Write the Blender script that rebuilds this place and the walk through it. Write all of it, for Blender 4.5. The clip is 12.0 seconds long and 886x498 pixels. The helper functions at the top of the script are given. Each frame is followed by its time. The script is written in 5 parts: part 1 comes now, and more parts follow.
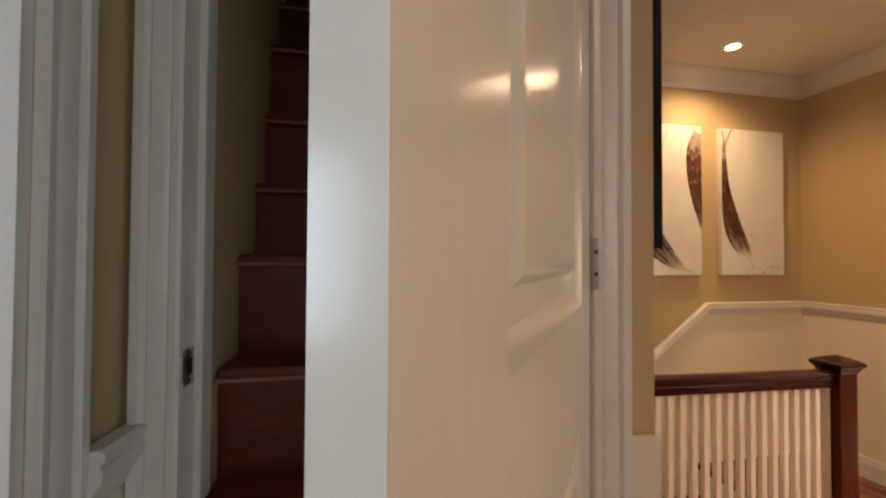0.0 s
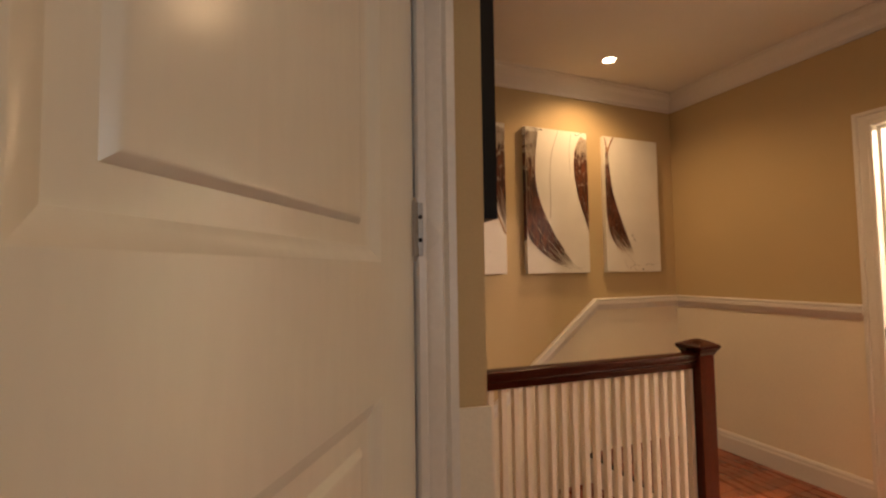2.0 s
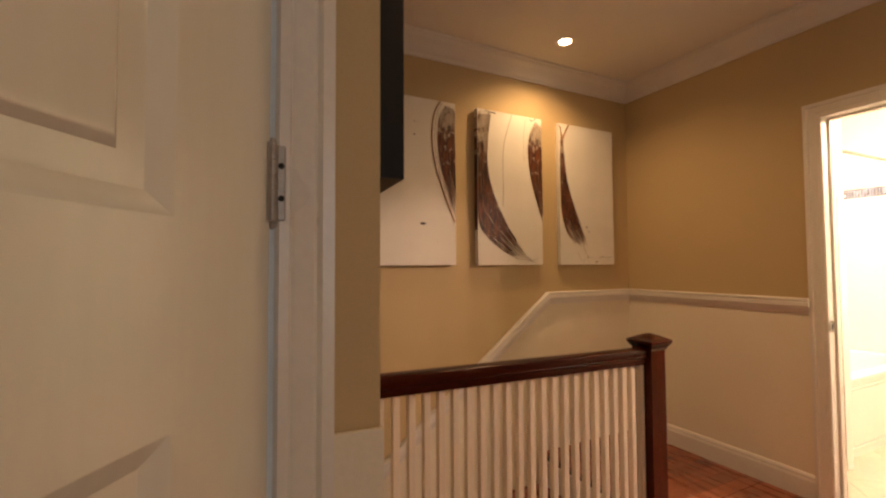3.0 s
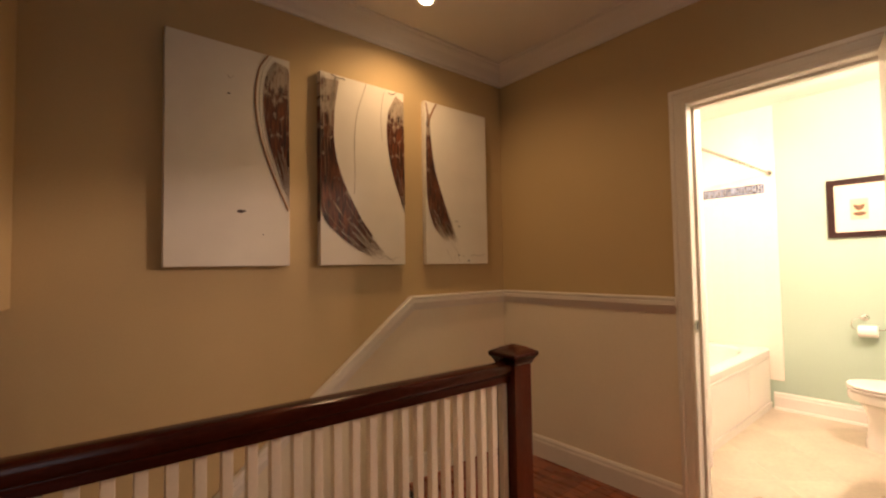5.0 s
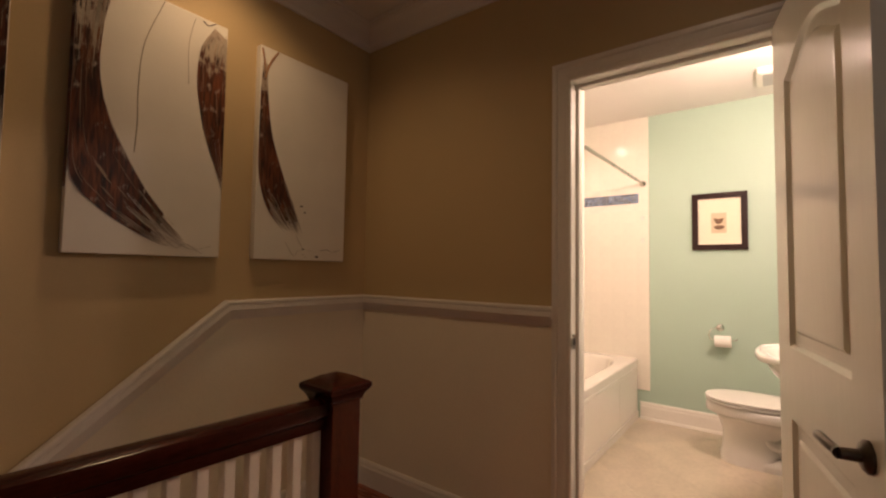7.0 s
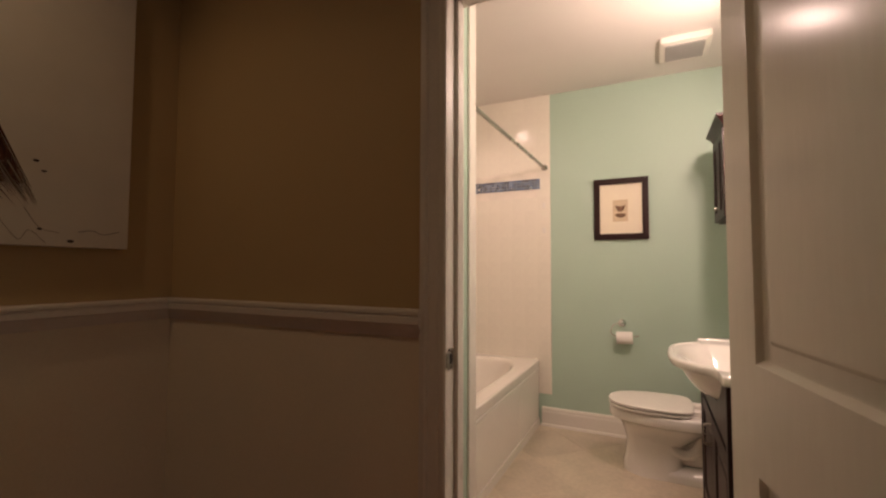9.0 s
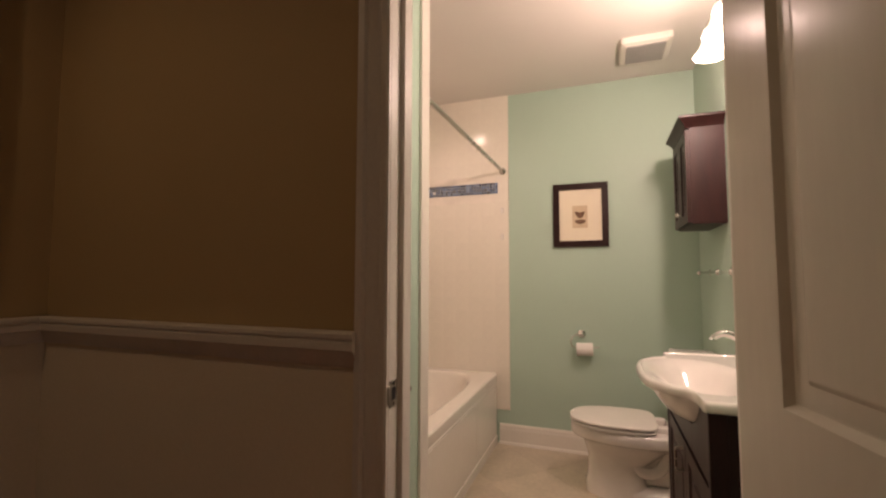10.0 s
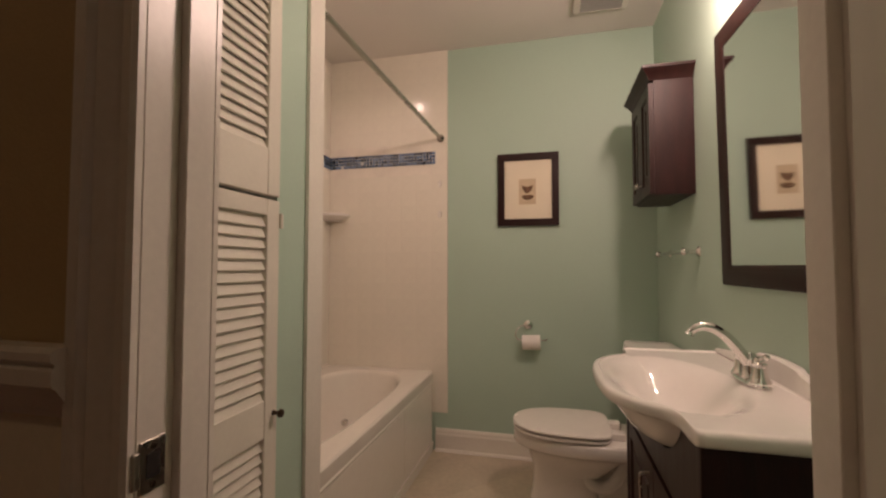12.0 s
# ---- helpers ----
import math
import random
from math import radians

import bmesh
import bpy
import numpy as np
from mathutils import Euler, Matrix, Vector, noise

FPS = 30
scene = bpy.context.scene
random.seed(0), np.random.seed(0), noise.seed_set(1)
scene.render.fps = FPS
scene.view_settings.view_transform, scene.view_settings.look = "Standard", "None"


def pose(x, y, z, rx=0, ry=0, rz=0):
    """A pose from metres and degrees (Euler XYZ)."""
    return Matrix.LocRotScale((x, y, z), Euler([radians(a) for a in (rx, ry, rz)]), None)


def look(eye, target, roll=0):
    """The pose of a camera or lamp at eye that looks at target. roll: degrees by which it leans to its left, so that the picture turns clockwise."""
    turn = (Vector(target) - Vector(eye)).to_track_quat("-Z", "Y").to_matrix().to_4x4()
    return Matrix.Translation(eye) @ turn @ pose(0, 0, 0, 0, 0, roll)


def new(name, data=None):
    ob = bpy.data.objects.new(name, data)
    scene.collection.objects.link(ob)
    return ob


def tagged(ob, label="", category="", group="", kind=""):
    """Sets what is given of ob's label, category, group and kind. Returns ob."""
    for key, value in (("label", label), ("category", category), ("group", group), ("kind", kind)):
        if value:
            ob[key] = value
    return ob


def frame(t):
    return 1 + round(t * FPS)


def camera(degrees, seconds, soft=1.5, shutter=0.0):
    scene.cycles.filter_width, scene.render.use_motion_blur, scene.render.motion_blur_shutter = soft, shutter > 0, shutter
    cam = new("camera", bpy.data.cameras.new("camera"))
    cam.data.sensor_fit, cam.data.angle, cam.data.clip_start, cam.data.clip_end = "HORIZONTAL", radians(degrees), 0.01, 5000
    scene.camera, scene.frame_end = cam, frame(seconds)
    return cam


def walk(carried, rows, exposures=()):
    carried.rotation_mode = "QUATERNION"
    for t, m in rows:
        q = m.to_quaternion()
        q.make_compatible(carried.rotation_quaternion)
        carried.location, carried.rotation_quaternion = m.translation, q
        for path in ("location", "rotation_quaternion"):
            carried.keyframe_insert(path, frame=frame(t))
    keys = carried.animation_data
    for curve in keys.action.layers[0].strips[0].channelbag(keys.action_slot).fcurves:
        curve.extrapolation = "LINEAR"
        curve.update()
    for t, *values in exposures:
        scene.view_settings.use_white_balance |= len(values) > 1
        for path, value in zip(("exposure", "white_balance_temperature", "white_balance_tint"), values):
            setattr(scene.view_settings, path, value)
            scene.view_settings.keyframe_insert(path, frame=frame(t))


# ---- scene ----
cam = camera(90.9, 12.0, soft=2.3)
PATH = [
    (0, (0.066, 0.113, 1.379), (0.481, 2.069, 1.421), 0.3),
    (0.5, (0.098, 0.113, 1.358), (0.581, 2.054, 1.383), 0.5),
    (1, (0.136, 0.109, 1.341), (0.698, 2.028, 1.382), 0.1),
    (1.5, (0.185, 0.108, 1.321), (0.832, 1.999, 1.392), -0.4),
    (2, (0.25, 0.115, 1.302), (0.988, 1.97, 1.402), -0.8),
    (2.5, (0.32, 0.152, 1.287), (1.135, 1.975, 1.392), -0.8),
    (3, (0.422, 0.258, 1.274), (1.318, 2.044, 1.35), -0.3),
    (5, (0.918, 0.514, 1.26), (2.188, 2.056, 1.34), -0.9),
    (5.5, (1.037, 0.551, 1.257), (2.406, 2.005, 1.366), -1.0),
    (6, (1.17, 0.615, 1.25), (2.619, 1.99, 1.364), -0.5),
    (6.5, (1.323, 0.688, 1.244), (2.845, 1.982, 1.343), 0.3),
    (7, (1.445, 0.715, 1.233), (3.036, 1.923, 1.334), 0.9),
    (9, (2.069, 0.849, 1.205), (3.868, 1.716, 1.301), 0.2),
    (9.5, (2.21, 0.904, 1.213), (4.052, 1.675, 1.324), 0.3),
    (10, (2.295, 0.918, 1.217), (4.169, 1.604, 1.346), 0.1),
    (10.5, (2.44, 0.929, 1.206), (4.334, 1.559, 1.33), 0.1),
    (11, (2.582, 0.932, 1.205), (4.491, 1.52, 1.303), -0.0),
    (11.5, (2.684, 0.931, 1.195), (4.61, 1.462, 1.282), 0.1),
    (12, (2.792, 0.922, 1.182), (4.732, 1.404, 1.261), -0.0),
]
EXPOSURES = [(0, 0.46, 6500, 10), (0.5, 0.25, 6500, 10), (1.5, 0.09, 6900, 11), (2.5, 0.07, 7350, 12), (5, -0.34, 7100, 12), (6.5, -1.2, 6700, 13), (7, -1.36, 6600, 13), (9, -2.15, 6450, 14), (9.5, -2.19, 6450, 14), (10.5, -2.39, 6450, 14), (12, -2.84, 6450, 14)]
walk(cam, [(t, look(eye, target, roll)) for t, eye, target, roll in PATH], EXPOSURES)

# ---- light ----
world = bpy.data.worlds.new("world")
scene.world = world
world.use_nodes = True
_sky = world.node_tree.nodes.new("ShaderNodeTexSky")
_sky.sky_type, _sky.sun_disc, _sky.sun_elevation, _sky.sun_rotation = "NISHITA", False, radians(35), radians(200)
world.node_tree.links.new(_sky.outputs[0], world.node_tree.nodes["Background"].inputs[0])
world.node_tree.nodes["Background"].inputs[1].default_value = 0.08

WARM = (1.0, 0.64, 0.35)
BATH_C = (1.0, 0.695, 0.585)
SPOT_W, HALL_W, BATH_W, TUB_W, DAY_W, SOUTH_FILL_W = 42.0, 18.0, 72.0, 110.0, 18.0, 2.2


def lamp(name, kind, m, watts, colour, size=0.03, angle=None, blend=0.6):
    data = bpy.data.lights.new(name, kind)
    data.energy, data.color = watts, colour
    if kind == "AREA":
        data.shape, data.size, data.size_y = "RECTANGLE", size[0], size[1]
    else:
        data.shadow_soft_size = size
    if angle:
        data.spot_size, data.spot_blend = radians(angle), blend
    ob = new(name, data)
    ob.matrix_world = m
    return ob


# ---- plan ----
HF, BF, CEIL, BCEIL = 0.042, -0.03, 2.64, 2.65    # hall boards, bathroom tiles, ceilings
XW, YA, XS = -0.275, 0.81, 0.606          # hall's left wall, stair-door wall, stairwell side wall
YP, XH, XB0 = 2.61, 3.19, 3.30          # picture wall, bathroom wall (hall side, bath side)
XF, YR, YL, YT = 5.63, 0.305, 1.625, 2.46  # bath: far wall, vanity wall, closet wall, wall behind the tub
YBACK = -1.7
DOOR_Y0, DOOR_Y1, HEAD = 0.672, 1.376, 2.035
RAIL_Z = 1.08
# the third spot is unseen, added behind the camera's start to brighten the hall
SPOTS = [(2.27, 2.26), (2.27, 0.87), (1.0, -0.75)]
SILL = 0.24                             # the stair door stands this far above the hall floor


# ---- materials ----
def node(nt, kind, **inputs):
    n = nt.nodes.new(kind)
    for k, v in inputs.items():
        n.inputs[k.replace("_", " ")].default_value = v
    return n


def material(name, base, rough=0.5, metal=0.0, vary=0.12, scale=3.0, grain=60.0, bump=0.05, stretch=(1, 1, 1), spec=0.5, coat=0.0, second=None, island=0.0):
    """Principled paint or wood: two scales of noise in colour, grain in relief and roughness."""
    m = bpy.data.materials.new(name)
    m.use_nodes = True
    nt = m.node_tree
    b = nt.nodes["Principled BSDF"]
    tc = nt.nodes.new("ShaderNodeTexCoord")
    mp = node(nt, "ShaderNodeMapping", Scale=stretch)
    nt.links.new(tc.outputs["Object"], mp.inputs[0])
    big = node(nt, "ShaderNodeTexNoise", Scale=scale, Detail=4.0)
    fine = node(nt, "ShaderNodeTexNoise", Scale=grain, Detail=5.0)
    for n in (big, fine):
        nt.links.new(mp.outputs[0], n.inputs["Vector"])
    mix = nt.nodes.new("ShaderNodeMix")
    mix.data_type = "RGBA"
    dark = second or tuple(c * (1 - vary) for c in base)
    light = base if second else tuple(min(1, c * (1 + vary * 0.6)) for c in base)
    mix.inputs["A"].default_value, mix.inputs["B"].default_value = (*dark, 1), (*light, 1)
    avg = nt.nodes.new("ShaderNodeMath")
    avg.operation = "MULTIPLY_ADD"
    avg.inputs[1].default_value = 0.45
    half = nt.nodes.new("ShaderNodeMath")
    half.operation = "MULTIPLY"
    half.inputs[1].default_value = 0.55
    nt.links.new(big.outputs["Fac"], half.inputs[0])
    nt.links.new(fine.outputs["Fac"], avg.inputs[0])
    nt.links.new(half.outputs[0], avg.inputs[2])
    ramp = nt.nodes.new("ShaderNodeMapRange")
    ramp.inputs["From Min"].default_value, ramp.inputs["From Max"].default_value = 0.33, 0.67
    nt.links.new(avg.outputs[0], ramp.inputs["Value"])
    nt.links.new(ramp.outputs[0], mix.inputs["Factor"])
    out = mix.outputs["Result"]
    if island:
        hsv = nt.nodes.new("ShaderNodeHueSaturation")
        src = nt.nodes.new("ShaderNodeObjectInfo") if island > 0 else nt.nodes.new("ShaderNodeNewGeometry")
        mr = nt.nodes.new("ShaderNodeMapRange")
        mr.inputs["To Min"].default_value, mr.inputs["To Max"].default_value = 1 - abs(island), 1 + abs(island)
        nt.links.new(src.outputs["Random" if island > 0 else "Random Per Island"], mr.inputs["Value"])
        nt.links.new(mr.outputs[0], hsv.inputs["Value"])
        nt.links.new(out, hsv.inputs["Color"])
        out = hsv.outputs[0]
    nt.links.new(out, b.inputs["Base Color"])
    rr = nt.nodes.new("ShaderNodeMapRange")
    rr.inputs["To Min"].default_value, rr.inputs["To Max"].default_value = max(0.02, rough - 0.06), min(1, rough + 0.06)
    nt.links.new(big.outputs["Fac"], rr.inputs["Value"])
    nt.links.new(rr.outputs[0], b.inputs["Roughness"])
    b.inputs["Metallic"].default_value = metal
    b.inputs["Specular IOR Level"].default_value = spec
    b.inputs["Coat Weight"].default_value = coat
    b.inputs["Coat Roughness"].default_value = 0.08
    if bump:
        bp = node(nt, "ShaderNodeBump", Strength=bump, Distance=0.004)
        nt.links.new(fine.outputs["Fac"], bp.inputs["Height"])
        nt.links.new(bp.outputs[0], b.inputs["Normal"])
    return m


def glow(name, colour, strength):
    m = bpy.data.materials.new(name)
    m.use_nodes = True
    b = m.node_tree.nodes["Principled BSDF"]
    b.inputs["Base Color"].default_value = (0.9, 0.88, 0.82, 1)
    b.inputs["Emission Color"].default_value = (*colour, 1)
    b.inputs["Emission Strength"].default_value = strength
    return m


def brushed_paint(name):
    """Dragged brown paint: dark and red-brown streaks down the canvas, scraped thin and greyish near the top and in patches."""
    m = bpy.data.materials.new(name)
    m.use_nodes = True
    nt = m.node_tree
    b = nt.nodes["Principled BSDF"]
    tc = nt.nodes.new("ShaderNodeTexCoord")
    facs = []
    for stretch, scale, detail in (((26, 1, 3.2), 2.4, 5.0), ((9, 1, 5), 3.1, 3.0), ((60, 1, 5), 4.0, 3.0)):
        mp = node(nt, "ShaderNodeMapping", Scale=stretch)
        n = node(nt, "ShaderNodeTexNoise", Scale=scale, Detail=detail, Distortion=0.7)
        nt.links.new(tc.outputs["Object"], mp.inputs[0])
        nt.links.new(mp.outputs[0], n.inputs["Vector"])
        facs.append(n.outputs["Fac"])
    ramp = nt.nodes.new("ShaderNodeValToRGB")
    el = ramp.color_ramp.elements
    el[0].position, el[0].color = 0.36, (0.022, 0.008, 0.006, 1)
    el[1].position, el[1].color = 0.68, (0.235, 0.07, 0.026, 1)
    mid = el.new(0.5)
    mid.color = (0.10, 0.026, 0.012, 1)
    nt.links.new(facs[0], ramp.inputs[0])
    sep = nt.nodes.new("ShaderNodeSeparateXYZ")
    nt.links.new(tc.outputs["Object"], sep.inputs[0])
    high = nt.nodes.new("ShaderNodeMapRange")
    for k, v in (("From Min", 0.58), ("From Max", 0.97), ("To Min", 0.0), ("To Max", 0.30)):
        high.inputs[k].default_value = v
    nt.links.new(sep.outputs["Z"], high.inputs["Value"])
    add = nt.nodes.new("ShaderNodeMath")
    nt.links.new(facs[1], add.inputs[0])
    nt.links.new(high.outputs[0], add.inputs[1])
    more = nt.nodes.new("ShaderNodeMath")
    more.operation = "MULTIPLY_ADD"
    more.inputs[1].default_value = 0.35
    nt.links.new(facs[2], more.inputs[0])
    nt.links.new(add.outputs[0], more.inputs[2])
    thin = nt.nodes.new("ShaderNodeMapRange")
    thin.inputs["From Min"].default_value, thin.inputs["From Max"].default_value = 0.80, 0.93
    nt.links.new(more.outputs[0], thin.inputs["Value"])
    mix = nt.nodes.new("ShaderNodeMix")
    mix.data_type = "RGBA"
    mix.inputs["B"].default_value = (0.47, 0.38, 0.29, 1)
    nt.links.new(thin.outputs[0], mix.inputs["Factor"])
    nt.links.new(ramp.outputs[0], mix.inputs["A"])
    nt.links.new(mix.outputs["Result"], b.inputs["Base Color"])
    b.inputs["Roughness"].default_value = 0.42
    bp = node(nt, "ShaderNodeBump", Strength=0.5, Distance=0.004)
    nt.links.new(facs[2], bp.inputs["Height"])
    nt.links.new(bp.outputs[0], b.inputs["Normal"])
    return m


STROKE = brushed_paint("brown_brush_paint")
TAN = material("tan_paint", (0.55, 0.415, 0.225), 0.62, vary=0.05, scale=1.3, grain=180, bump=0.12, spec=0.3)
MINT = material("mint_paint", (0.437, 0.57, 0.47), 0.5, vary=0.05, scale=1.2, grain=180, bump=0.1, spec=0.35)
TRIM = material("white_gloss_trim", (0.79, 0.75, 0.675), 0.3, vary=0.06, scale=4, grain=90, bump=0.05)
DOORW = material("white_door_paint", (0.765, 0.745, 0.645), 0.2, vary=0.04, scale=3, grain=70, bump=0.04, stretch=(1, 1, 0.15))
WAINS = material("white_wall_paint", (0.83, 0.755, 0.595), 0.5, vary=0.06, scale=2, grain=150, bump=0.08)
CREAM = material("cream_gloss_baluster_paint", (0.77, 0.685, 0.55), 0.35, vary=0.07, scale=5, grain=90, bump=0.05, island=0.04)
CEILM = material("ceiling_paint", (0.74, 0.71, 0.66), 0.8, vary=0.05, scale=1.5, grain=160, bump=0.08, spec=0.2)
MAHOG = material("dark_mahogany", (0.040, 0.0075, 0.004), 0.2, vary=0.4, scale=5, grain=40, bump=0.02, stretch=(1, 6, 6), spec=0.25)
# newel shaft: upright grain, base redder and brighter to carry its lit side
MAHOGV_LIT = material("dark_mahogany_upright_lit", (0.068, 0.012, 0.0055), 0.22, vary=0.4, scale=5, grain=40, bump=0.02, stretch=(6, 6, 1), spec=0.25)
OAK = material("red_brown_floorboard", (0.27, 0.074, 0.028), 0.28, vary=0.45, scale=4, grain=30, bump=0.05, stretch=(7, 0.8, 1), coat=0.3, island=0.28)
STAIRW = material("red_stained_stair_wood", (0.135, 0.024, 0.010), 0.4, vary=0.4, scale=4, grain=30, bump=0.05, stretch=(1, 6, 6))
NOSEW = material("pale_stair_nosing", (0.34, 0.15, 0.10), 0.45, vary=0.3, scale=8, grain=60, bump=0.05)
CANVAS = material("canvas_white_paint", (0.80, 0.765, 0.675), 0.7, vary=0.06, scale=6, grain=350, bump=0.25, spec=0.2)
OCHRE = material("thin_ochre_paint", (0.36, 0.17, 0.06), 0.5, vary=0.4, scale=12, grain=60, bump=0.1)
WASH = material("pale_grey_wash", (0.42, 0.36, 0.28), 0.6, vary=0.3, scale=12, grain=60, bump=0.1)
SPECK = material("pale_streak_paint", (0.36, 0.24, 0.15), 0.5, vary=0.3, scale=9, grain=90, bump=0.3)
INK = material("dark_ink", (0.05, 0.03, 0.025), 0.6, vary=0.3)
BLACKF = material("black_frame_lacquer", (0.006, 0.005, 0.005), 0.5, vary=0.3, scale=6, bump=0.03, spec=0.2)
ESPRESSO = material("espresso_cabinet_wood", (0.022, 0.0068, 0.0058), 0.42, vary=0.35, scale=5, grain=35, bump=0.04, stretch=(6, 6, 1), spec=0.22)
TILE = material("white_wall_tile", (0.83, 0.785, 0.685), 0.14, vary=0.03, scale=3, grain=40, bump=0.015, island=0.008)
GROUT = material("pale_grout", (0.815, 0.755, 0.665), 0.8, vary=0.12, scale=10, grain=200, bump=0.1)
ACRYL = material("white_tub_acrylic", (0.83, 0.79, 0.71), 0.15, vary=0.03, scale=2, grain=30, bump=0.01, coat=0.3)
PORC = material("white_porcelain", (0.84, 0.81, 0.76), 0.1, vary=0.03, scale=3, grain=30, bump=0.008, coat=0.4)
SEATP = material("white_seat_plastic", (0.80, 0.77, 0.71), 0.25, vary=0.04, scale=4, grain=40, bump=0.01)
FTILE = material("beige_floor_tile", (0.57, 0.49, 0.375), 0.3, vary=0.16, scale=5, grain=35, bump=0.03, island=0.06)
FGROUT = material("floor_grout", (0.54, 0.46, 0.35), 0.85, vary=0.15, scale=12, grain=150, bump=0.1)
MOSAIC = material("blue_glass_mosaic", (0.10, 0.15, 0.245), 0.08, vary=0.4, scale=40, grain=120, bump=0.02, island=-0.9, coat=0.5)
MGROUT = material("mosaic_grout", (0.66, 0.66, 0.64), 0.8, vary=0.1)
CHROME = material("polished_chrome", (0.78, 0.77, 0.75), 0.08, 1.0, vary=0.04, bump=0.0)
STEEL = material("brushed_nickel", (0.50, 0.47, 0.42), 0.28, 1.0, vary=0.1, scale=12, grain=200, bump=0.03)
HINGEM = material("paint_worn_hinge_steel", (0.40, 0.37, 0.325), 0.42, 0.35, vary=0.2, scale=20, grain=140, bump=0.05)
BRONZE = material("dark_bronze", (0.10, 0.075, 0.055), 0.32, 0.9, vary=0.25, scale=20, grain=100, bump=0.03)
BRASS = material("aged_brass", (0.25, 0.19, 0.11), 0.3, 1.0, vary=0.2, scale=20, grain=100, bump=0.02)
PAPERW = material("white_tissue_paper", (0.86, 0.83, 0.78), 0.9, vary=0.04, scale=20, grain=250, bump=0.2)
MATB = material("cream_mat_board", (0.82, 0.74, 0.58), 0.8, vary=0.04, scale=8, grain=250, bump=0.05)
PRINT = material("aged_print_paper", (0.62, 0.50, 0.34), 0.8, vary=0.2, scale=14, grain=150, bump=0.03)
SEPIA = material("sepia_ink", (0.16, 0.09, 0.05), 0.8, vary=0.6, scale=60, grain=200, bump=0.03)
LOUV = material("louver_white_paint", (0.78, 0.74, 0.65), 0.4, vary=0.05, scale=6, grain=80, bump=0.05)
# near-black subfloor; on hinge and strike it stands in for shade in holes
DARKGAP = material("dark_cavity", (0.015, 0.011, 0.009), 0.9, vary=0.2)
GREYP = material("grey_vent_plastic", (0.42, 0.41, 0.39), 0.5, vary=0.1, scale=8)
PRTDARK = material("dark_print", (0.012, 0.007, 0.006), 0.45, vary=0.6, scale=3, grain=20, bump=0.0)
MIRROR = material("mirror_silver", (0.90, 0.91, 0.90), 0.02, 1.0, vary=0.0, bump=0.0)
SHADE_G = glow("lit_glass_shade", (1.0, 0.80, 0.55), 7.0)
BULB_G = glow("lit_downlight", (1.0, 0.85, 0.62), 30.0)
SKYG = glow("window_sky", (0.62, 0.78, 1.0), 1.2)
ROOMW = material("pale_room_paint", (0.72, 0.72, 0.71), 0.7, vary=0.04, scale=2, grain=150, bump=0.06)


# ---- mesh helpers ----
def box(x0, y0, z0, x1, y1, z1, bevel=0.0, bm=None, seg=2):
    own = bm is None
    bm = bm or bmesh.new()
    t = bmesh.new()
    bmesh.ops.create_cube(t, size=1)
    for v in t.verts:
        v.co = Vector((x0 + (v.co.x + 0.5) * (x1 - x0), y0 + (v.co.y + 0.5) * (y1 - y0), z0 + (v.co.z + 0.5) * (z1 - z0)))
    if bevel:
        bmesh.ops.bevel(t, geom=t.edges[:], offset=bevel, segments=seg, affect="EDGES", profile=0.5)
    bmesh.ops.recalc_face_normals(t, faces=t.faces[:])
    if own:
        bm.free()
        return t
    join(bm, t)
    return bm


def join(bm, other, m=None):
    """Adds a bmesh to another and frees it."""
    if m is not None:
        bmesh.ops.transform(other, matrix=m, verts=other.verts[:])
    me = bpy.data.meshes.new("tmp")
    other.to_mesh(me)
    other.free()
    bm.from_mesh(me)
    bpy.data.meshes.remove(me)
    return bm


def moved(bm, m):
    bmesh.ops.transform(bm, matrix=m, verts=bm.verts[:])
    return bm


def lathe(profile, steps=32, m=None):
    """Turns (radius, height) pairs about z."""
    bm = bmesh.new()
    rings = []
    for r, z in profile:
        if r < 1e-5:
            rings.append([bm.verts.new((0, 0, z))])
        else:
            rings.append([bm.verts.new((r * math.cos(2 * math.pi * i / steps), r * math.sin(2 * math.pi * i / steps), z)) for i in range(steps)])
    for a, b in zip(rings, rings[1:]):
        for i in range(steps):
            j = (i + 1) % steps
            q = [a[i % len(a)], a[j % len(a)], b[j % len(b)], b[i % len(b)]]
            q = list(dict.fromkeys(q))
            if len(q) > 2:
                bm.faces.new(q)
    bmesh.ops.recalc_face_normals(bm, faces=bm.faces[:])
    return moved(bm, m) if m is not None else bm


def loft(rings, cap=True):
    """Skins closed rings of points with equal counts; cap: both ends (True), the last alone ("end") or none."""
    bm = bmesh.new()
    vs = [[bm.verts.new(p) for p in r] for r in rings]
    n = len(vs[0])
    for a, b in zip(vs, vs[1:]):
        for i in range(n):
            bm.faces.new((a[i], a[(i + 1) % n], b[(i + 1) % n], b[i]))
    if cap is True:
        bm.faces.new(vs[0])
    if cap:
        bm.faces.new(vs[-1])
    bmesh.ops.recalc_face_normals(bm, faces=bm.faces[:])
    return bm


